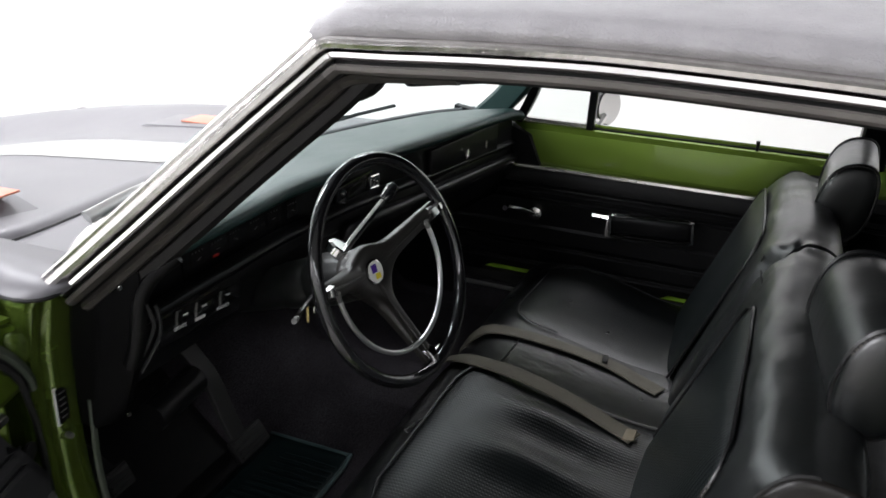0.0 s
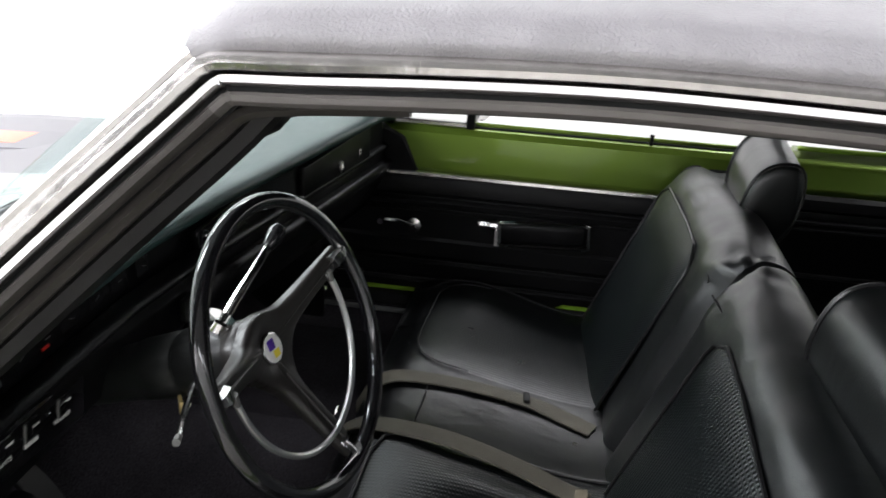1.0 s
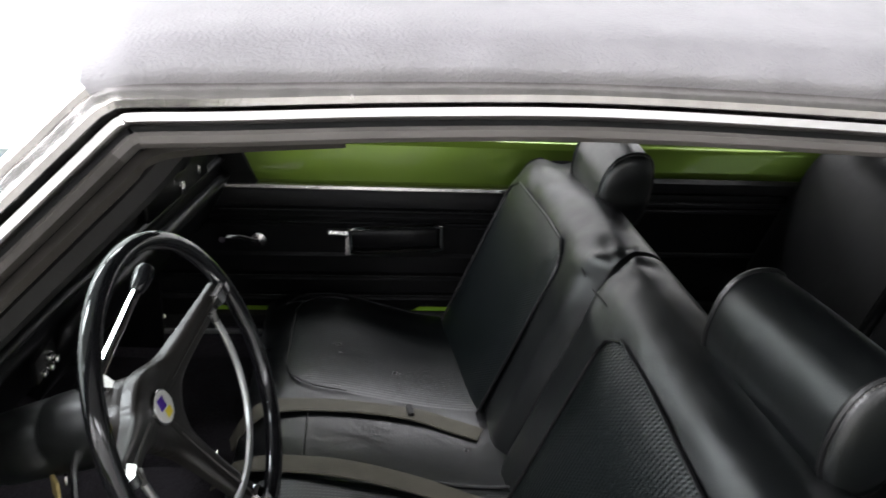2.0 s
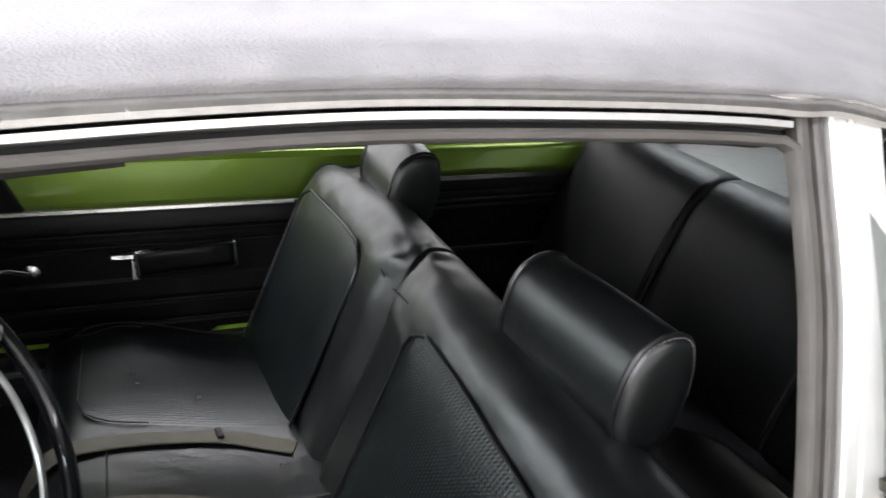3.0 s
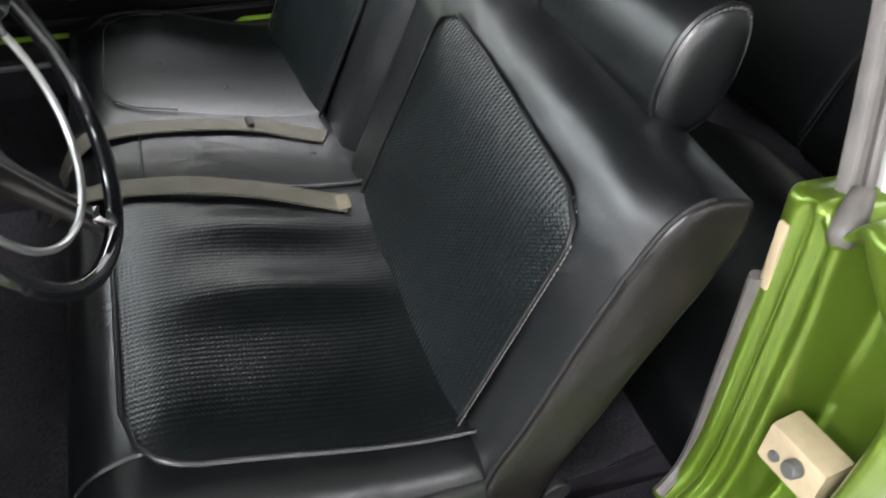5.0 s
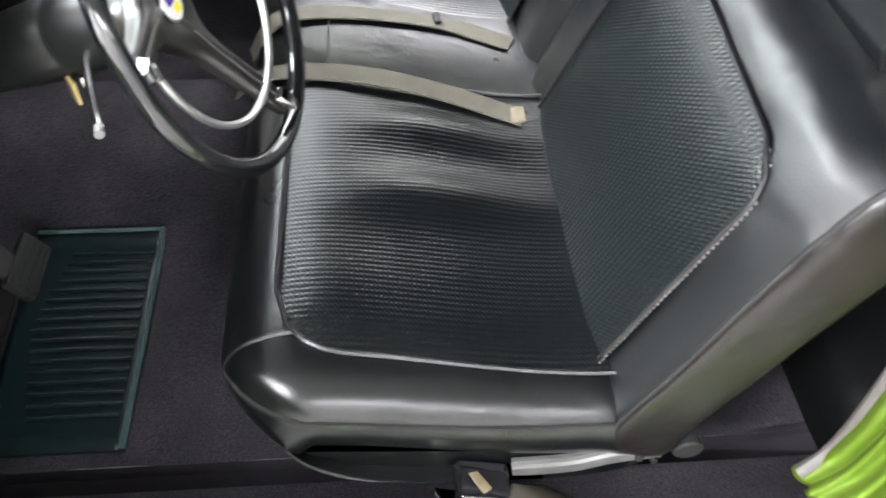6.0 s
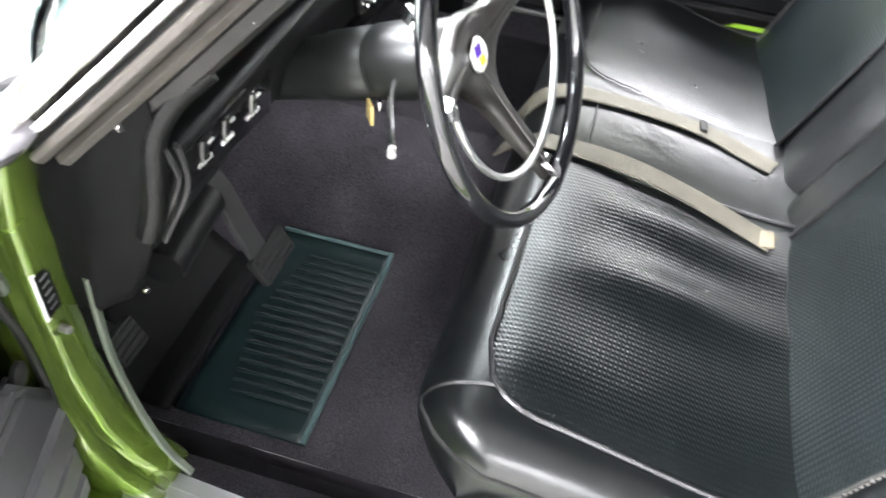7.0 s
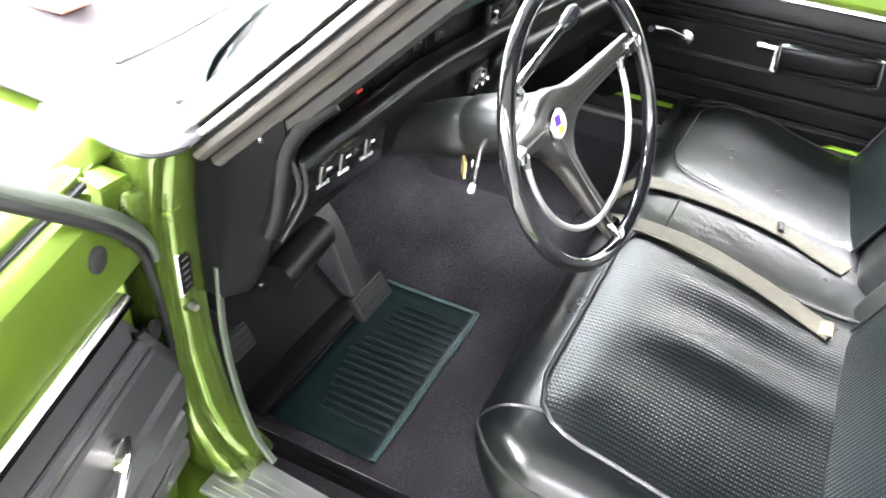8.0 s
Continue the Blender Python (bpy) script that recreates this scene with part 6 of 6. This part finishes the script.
# ---- doors ----
def door(name, label, P, out, is_open):
    """P(u, w, z): u back from the hinge, w inward from the trim panel, z up."""
    d = thing(name, label, "car door", "car doors")

    def pl(pts, n=6):
        return [P(*p) for p in spline(pts, n)]
    L = 1.1
    # painted upper inner frame
    bm = bmesh.new()
    rings = []
    for u in (0.0, 0.012, 0.05, 0.09, 0.3, 0.6, 0.9, L - 0.02, L):
        k = 0.02 if u in (0.0, L) else 0
        if is_open:
            k = max(k, 0.1 - 1.15 * u)
        prof = [(-0.028, 0.872 - k), (-0.012, 0.868 - k), (0.0, 0.855 - k), (0.004, 0.82 - k * 0.5), (0.004, 0.765), (-0.006, 0.75), (-0.04, 0.75), (-0.05, 0.86 - k)]
        rings.append([P(u, w, z) for w, z in prof])
    loft(bm, rings)
    part("upper_frame", bm, GREEN, d, "green painted upper door frame", angle=30)
    # outer skin
    bm = bmesh.new()
    k = [(-0.03, 0.878), (-0.1, 0.862), (-0.17, 0.8), (-0.2, 0.66), (-0.195, 0.5), (-0.16, 0.36), (-0.13, 0.3)]
    rings = []
    for u in (0.04 if is_open else -0.01, 0.05, 0.3, 0.6, 0.9, L):
        rings.append([P(u, *a) for a in k])
    loft(bm, rings, caps=False, closed_ring=False)
    part("outer_skin", bm, GREEN, d, "green metallic outer skin", solid=0.01)
    # edges closing the shell
    for u in (0.05 if is_open else 0.004, L - 0.006):
        bm = bmesh.new()
        vs = [bm.verts.new(P(u, *a)) for a in k + [(-0.01, 0.3), (-0.006, 0.74), (-0.01, 0.865)]]
        bm.faces.new(vs)
        part("edge_face", bm, GREEN, d, "green painted door edge", solid=0.004)
    # trim panel with rounded front corner and raised mouldings
    bm = bmesh.new()
    rings = []
    cuts = 24 if is_open else 60
    for i in range(cuts):
        u = 0.006 + (L - 0.026) * (i / (cuts - 1)) ** (1.5 if is_open else 1.0)
        low = 0.42 if is_open else 0.402 + 0.026 * (sstep(0.09, 0.13, u) * sstep(0.4, 0.34, u) + sstep(0.62, 0.66, u) * sstep(0.8, 0.76, u))
        top = 0.742 - (0.127 if is_open else 0.0) * clamp((0.09 - u) / 0.08)
        prof = []
        for w, z in ((-0.012, top), (0.006, top - 0.002), (0.012, top - 0.02), (0.012, 0.70), (0.004, 0.692), (0.004, 0.684), (0.013, 0.676), (0.012, 0.665), (0.006, 0.66), (0.006, 0.654), (0.012, 0.649), (0.012, 0.58), (0.018, 0.572), (0.018, 0.53), (0.012, 0.522), (0.006, 0.516), (0.006, 0.51), (0.012, 0.504), (0.012, 0.47), (0.004, 0.462), (0.004, 0.455), (0.01, 0.448), (0.008, low), (-0.012, low)):
            prof.append(P(u, w, max(low, min(z, top))))
        rings.append(prof)
    loft(bm, rings)
    panel = part("trim_panel", bm, LITDOORVINYL if is_open else PANEL, d, "black ribbed vinyl trim panel", angle=28)
    bm = bmesh.new()
    rings = []
    for u in (0.015, 0.05, 0.5, L - 0.03, L - 0.01):
        rings.append([P(u, w, z) for w, z in ((-0.02, 0.46), (0.0, 0.46), (0.003, 0.42), (0.0, 0.402 if is_open else 0.412), (-0.012, 0.395 if is_open else 0.408), (-0.02, 0.27 if is_open else 0.4), (-0.06, 0.27 if is_open else 0.4))])
    loft(bm, rings)
    part("lower_frame", bm, GREEN if is_open else EDGEGREEN, d, "green painted lower door edge")
    if not is_open:
        bm = bmesh.new()
        loft(bm, [[P(u, w, z) for w, z in ((-0.06, 0.399), (-0.006, 0.407), (0.006, 0.4), (0.006, 0.375), (-0.02, 0.34), (-0.06, 0.34))] for u in (0.02, 0.5, L - 0.02)])
        part("sill_seal", bm, BLACKRUBBER, d, "black rubber sill seal")
    # bright moulding on top of the panel
    bm = bmesh.new()
    rings = []
    for u in ((0.075, 0.082, 0.3, 0.6, 0.9, L - 0.03) if is_open else (0.07, 0.08, 0.3, 0.6, 0.9, L - 0.03)):
        z0 = 0.75
        rings.append([P(u, w, z0 + z) for w, z in ((0.0, -0.009), (0.012, -0.009), (0.017, -0.003), (0.016, 0.004), (0.01, 0.008), (0.0, 0.008))])
    loft(bm, rings)
    part("panel_moulding", bm, CHROME if is_open else WORNCHROME, d, "bright moulding along the trim top")
    for zz in (0.688, 0.657, 0.513, 0.458):
        bm = bmesh.new()
        tube(bm, [P(u, 0.0075, zz) for u in (0.05, 0.3, 0.6, 0.9, L - 0.03)], 0.0022, 6)
        part("trim_bead", bm, VINYL_SIDE, panel)
    # window crank
    cu = 0.259 if not is_open else 0.165
    bm = bmesh.new()
    c0, c1 = P(cu, 0.012, 0.615), P(cu, 0.03, 0.615)
    disc(bm, c0, c1 - c0, 0.02, 0.02, 16, 0.014)
    cr = part("crank_boss", bm, WORNCHROME, d, "chrome window crank boss")
    cd = (-0.081, 0.014) if not is_open else (0.062, -0.045)
    bm = bmesh.new()
    pth = [P(cu, 0.033, 0.615), P(cu + cd[0] * 0.5, 0.038, 0.615 + cd[1] * 0.5 + 0.006), P(cu + cd[0], 0.04, 0.615 + cd[1])]
    tube(bm, pth, 0.0055, 8, flat=0.7)
    part("crank_arm", bm, CHROME, cr, "chrome crank arm")
    bm = bmesh.new()
    a, b = P(cu + cd[0], 0.04, 0.615 + cd[1]), P(cu + cd[0], 0.06, 0.615 + cd[1])
    tube(bm, [a, a.lerp(b, 0.5), b], lambda t: 0.008 + 0.003 * math.sin(math.pi * t), 10)
    part("crank_knob", bm, CHROME, cr, "chrome crank knob")
    # pull handle and armrest
    h0 = 0.428 if not is_open else 0.42
    hl = 0.272 if not is_open else 0.3
    bm = bmesh.new()
    rings = []
    for u in (h0 + 0.045, h0 + 0.055, h0 + 0.2, h0 + hl - 0.01, h0 + hl):
        q = 0.7 if u in (h0 + 0.045, h0 + hl) else 1
        rise = 0.011 + 0.014 * (u - h0) / hl
        rings.append(chaikin([P(u, 0.012 + w * q, 0.612 + z + rise) for w, z in ((-0.004, 0.03), (0.026, 0.028), (0.03, 0.0), (0.026, -0.03), (-0.004, -0.034))], 1))
    loft(bm, rings)
    arm = part("armrest", bm, PANEL, d, "black padded armrest", angle=60)
    bm = bmesh.new()
    fr = [P(h0 + 0.05, 0.046, 0.655), P(h0 + hl, 0.048, 0.67), P(h0 + hl + 0.006, 0.046, 0.605), P(h0 + 0.055, 0.044, 0.592)]
    loop = []
    for a, b in zip(fr, fr[1:] + fr[:1]):
        loop += [a.lerp(b, t) for t in (0.06, 0.35, 0.65, 0.94)]
    tube(bm, loop, 0.0052, 6, closed=True)
    part("armrest_frame", bm, CHROME, arm, "chrome armrest frame")
    part("paddle", finish_paddle(P, h0), WORNCHROME, d, "chrome door release paddle")
    # lock knob
    lu = 0.825
    bm = bmesh.new()
    tube(bm, [P(lu, -0.018, 0.865), P(lu, -0.018, 0.885), P(lu, -0.018, 0.895)], lambda t: 0.0035 + 0.0022 * t, 8)
    part("lock_knob", bm, CHROME if is_open else DASHBLACK, d, "small lock knob")
    # glass channel along the top
    bm = bmesh.new()
    rings = []
    for u in (0.05, 0.5, L - 0.02):
        rings.append([P(u, w, z) for w, z in ((-0.034, 0.868), (-0.022, 0.868), (-0.022, 0.874), (-0.034, 0.874))])
    loft(bm, rings)
    part("glass_seal", bm, BLACKRUBBER, d, "black glass channel seal")
    # rubber plugs on the painted metal
    if is_open:
        for u, z in ((0.1, 0.82), (0.03, 0.665)):
            bm = bmesh.new()
            a, b = P(u, 0.003, z), P(u, 0.01, z)
            disc(bm, a, b - a, 0.014, 0.006, 16)
            part("rubber_plug", bm, BLACKRUBBER, d, "black rubber plug")
        bm = bmesh.new()
        tube(bm, pl([(0.01, 0.0, 0.75), (0.004, 0.0, 0.72), (-0.004, 0.0, 0.68), (-0.012, -0.002, 0.58), (-0.014, -0.006, 0.45)]), 0.006, 8, flat=0.8)
        part("edge_seal", bm, BLACKRUBBER, d, "black rubber edge seal of the door")
        for off, rr, m_, nm, lb in ((0.0, 0.0095, SEALGREY, "vent_frame", "worn grey vent window frame"), (0.017, 0.008, BLACKRUBBER, "vent_seal", "black vent window seal")):
            bm = bmesh.new()
            tube(bm, spline([P(0.0 + off, 0.006, 0.75), P(0.008 + off, 0.006, 0.778), P(0.045 + off, 0.004, 0.828), P(0.11 + off, -0.006, 0.888), P(0.172 + off, -0.014, 0.942), P(0.3 + off, -0.045, 1.06)], 4), rr, 8, flat=0.7)
            part(nm, bm, m_, d, lb)
        bm = bmesh.new()
        tube(bm, [P(0.318, -0.045, 1.06), P(0.322, -0.03, 0.96), P(0.33, -0.02, 0.87)], 0.009, 8)
        part("vent_post", bm, WORNCHROME, d, "bright vent window post")
        bm = bmesh.new()
        vs = [bm.verts.new(P(*q)) for q in ((0.1, -0.018, 0.872), (0.325, -0.018, 0.872), (0.31, -0.045, 1.055))]
        bm.faces.new(vs)
        part("vent_glass", bm, GLASS_SIDE, d, "clear vent window glass").visible_shadow = False
    return d


def finish_paddle(P, h0):
    bm = bmesh.new()
    rings = []
    for u, hz, w in ((h0 - 0.005, 0.006, 0.03), (h0 + 0.0, 0.009, 0.036), (h0 + 0.04, 0.009, 0.04), (h0 + 0.055, 0.012, 0.042), (h0 + 0.062, 0.006, 0.034)):
        rings.append([P(u, w - 0.012, 0.64 - hz), P(u, w, 0.64 - hz * 0.8), P(u, w + 0.004, 0.64), P(u, w, 0.64 + hz * 0.8), P(u, w - 0.012, 0.64 + hz)])
    loft(bm, rings)
    # lower return of the paddle
    rings = []
    for z in (0.632, 0.61, 0.588):
        rings.append([P(h0 + 0.042, 0.03, z), P(h0 + 0.042, 0.044, z), P(h0 + 0.056, 0.044, z), P(h0 + 0.056, 0.03, z)])
    loft(bm, rings)
    return bm


FARY = 0.275
# black slant-edged piece that ends the painted strip in front, on the passenger side
bm = bmesh.new()
loft(bm, [[V(x, 0.285, 0.74), V(x, 0.008 + k, 0.742 + k), V(x, 0.05 + k, 0.84), V(x, 0.118 + k, 0.874 - k), V(x, 0.285, 0.9)] for x, k in ((0.735, 0.0), (0.711, 0.0), (0.705, 0.006))])
part("black_corner", bm, PANEL, car, "black corner piece over the front of the passenger door strip")
pd = door("passenger_door", "closed green passenger door with black trim panel", lambda u, w, z: V(0.717 - w, FARY - u, z), V(1, 0, 0), False)
AZ = radians(17)
HX, HY = -0.826, 0.312
dd = door("driver_door", "open green driver's door with black trim panel", lambda u, w, z: V(HX - (u - 0.03) * math.cos(AZ) + w * math.sin(AZ), HY - (u - 0.03) * math.sin(AZ) - w * math.cos(AZ), z + 0.035), V(0, 1, 0), True)

bm = bmesh.new()
box(bm, (-0.796, 0.342, 0.842), (0.036, 0.03, 0.05), Matrix.Rotation(-0.3, 3, "Z") @ Matrix.Rotation(0.25, 3, "Y"), 0.006)
box(bm, (-0.84, 0.365, 0.86), (0.07, 0.012, 0.05), Matrix.Rotation(-0.3, 3, "Z") @ Matrix.Rotation(0.2, 3, "Y"), 0.004)
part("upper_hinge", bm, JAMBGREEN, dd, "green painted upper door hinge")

# passenger vent window frame and glass
bm = bmesh.new()
sweep(bm, spline([V(0.742, 0.1, 0.872), V(0.71, 0.055, 0.96), V(0.66, 0.0, 1.1), V(0.625, -0.05, 1.215)], 5), rect_prof(-0.01, 0.016, -0.012, 0.012, 0.003), (1, 0, 0))
part("vent_frame", bm, DASHBLACK, pd, "black vent window frame")
bm = bmesh.new()
sweep(bm, spline([V(0.744, -0.108, 0.866), V(0.705, -0.12, 1.0), V(0.63, -0.14, 1.2)], 5), rect_prof(-0.011, 0.011, -0.012, 0.012, 0.003), (1, 0, 0))
part("vent_post", bm, DASHBLACK, pd, "black vent window post")
bm = bmesh.new()
sweep(bm, [V(0.742, 0.09, 0.876), V(0.744, -0.11, 0.876)], rect_prof(-0.006, 0.008, -0.012, 0.014, 0.003), (-1, 0, 0))
part("vent_sill", bm, WORNCHROME, pd, "worn bright vent window sill")
bm = bmesh.new()
grid(bm, lambda u, v: V(lerp(0.742, 0.66, v), lerp(lerp(0.09, 0.0, v), lerp(-0.108, -0.13, v), u), lerp(0.876, 1.12, v)), 4, 4)
vg = part("vent_glass", bm, GLASS_SIDE, pd, "clear vent window glass")
vg.visible_shadow = False

# passenger side mirror
c = V(0.94, -0.118, 0.896)
mn = V(-0.6, -0.8, 0.0).normalized()
ms = V(0.8, -0.6, 0.0).normalized()
bm = bmesh.new()
loft(bm, [[c - mn * dp + ms * math.cos(2 * math.pi * i / 28) * 0.046 * k + V(0, 0, 1) * math.sin(2 * math.pi * i / 28) * 0.056 * k for i in range(28)]
          for dp, k in ((0.035, 0.35), (0.026, 0.75), (0.01, 0.97), (0.0, 1.0), (-0.003, 0.95))])
sm = part("side_mirror", bm, DASHBLACK, pd, "round side mirror with dark rim")
bm = bmesh.new()
loft(bm, [[c + mn * dp + ms * math.cos(2 * math.pi * i / 28) * 0.042 + V(0, 0, 1) * math.sin(2 * math.pi * i / 28) * 0.052 for i in range(28)] for dp in (0.003, 0.0045)])
part("mirror_glass", bm, MIRROR, sm)
bm = bmesh.new()
tube(bm, [V(0.88, -0.1, 0.845), V(0.895, -0.105, 0.855), V(0.925, -0.11, 0.87)], 0.012, 8)
part("mirror_foot", bm, CHROME, sm)
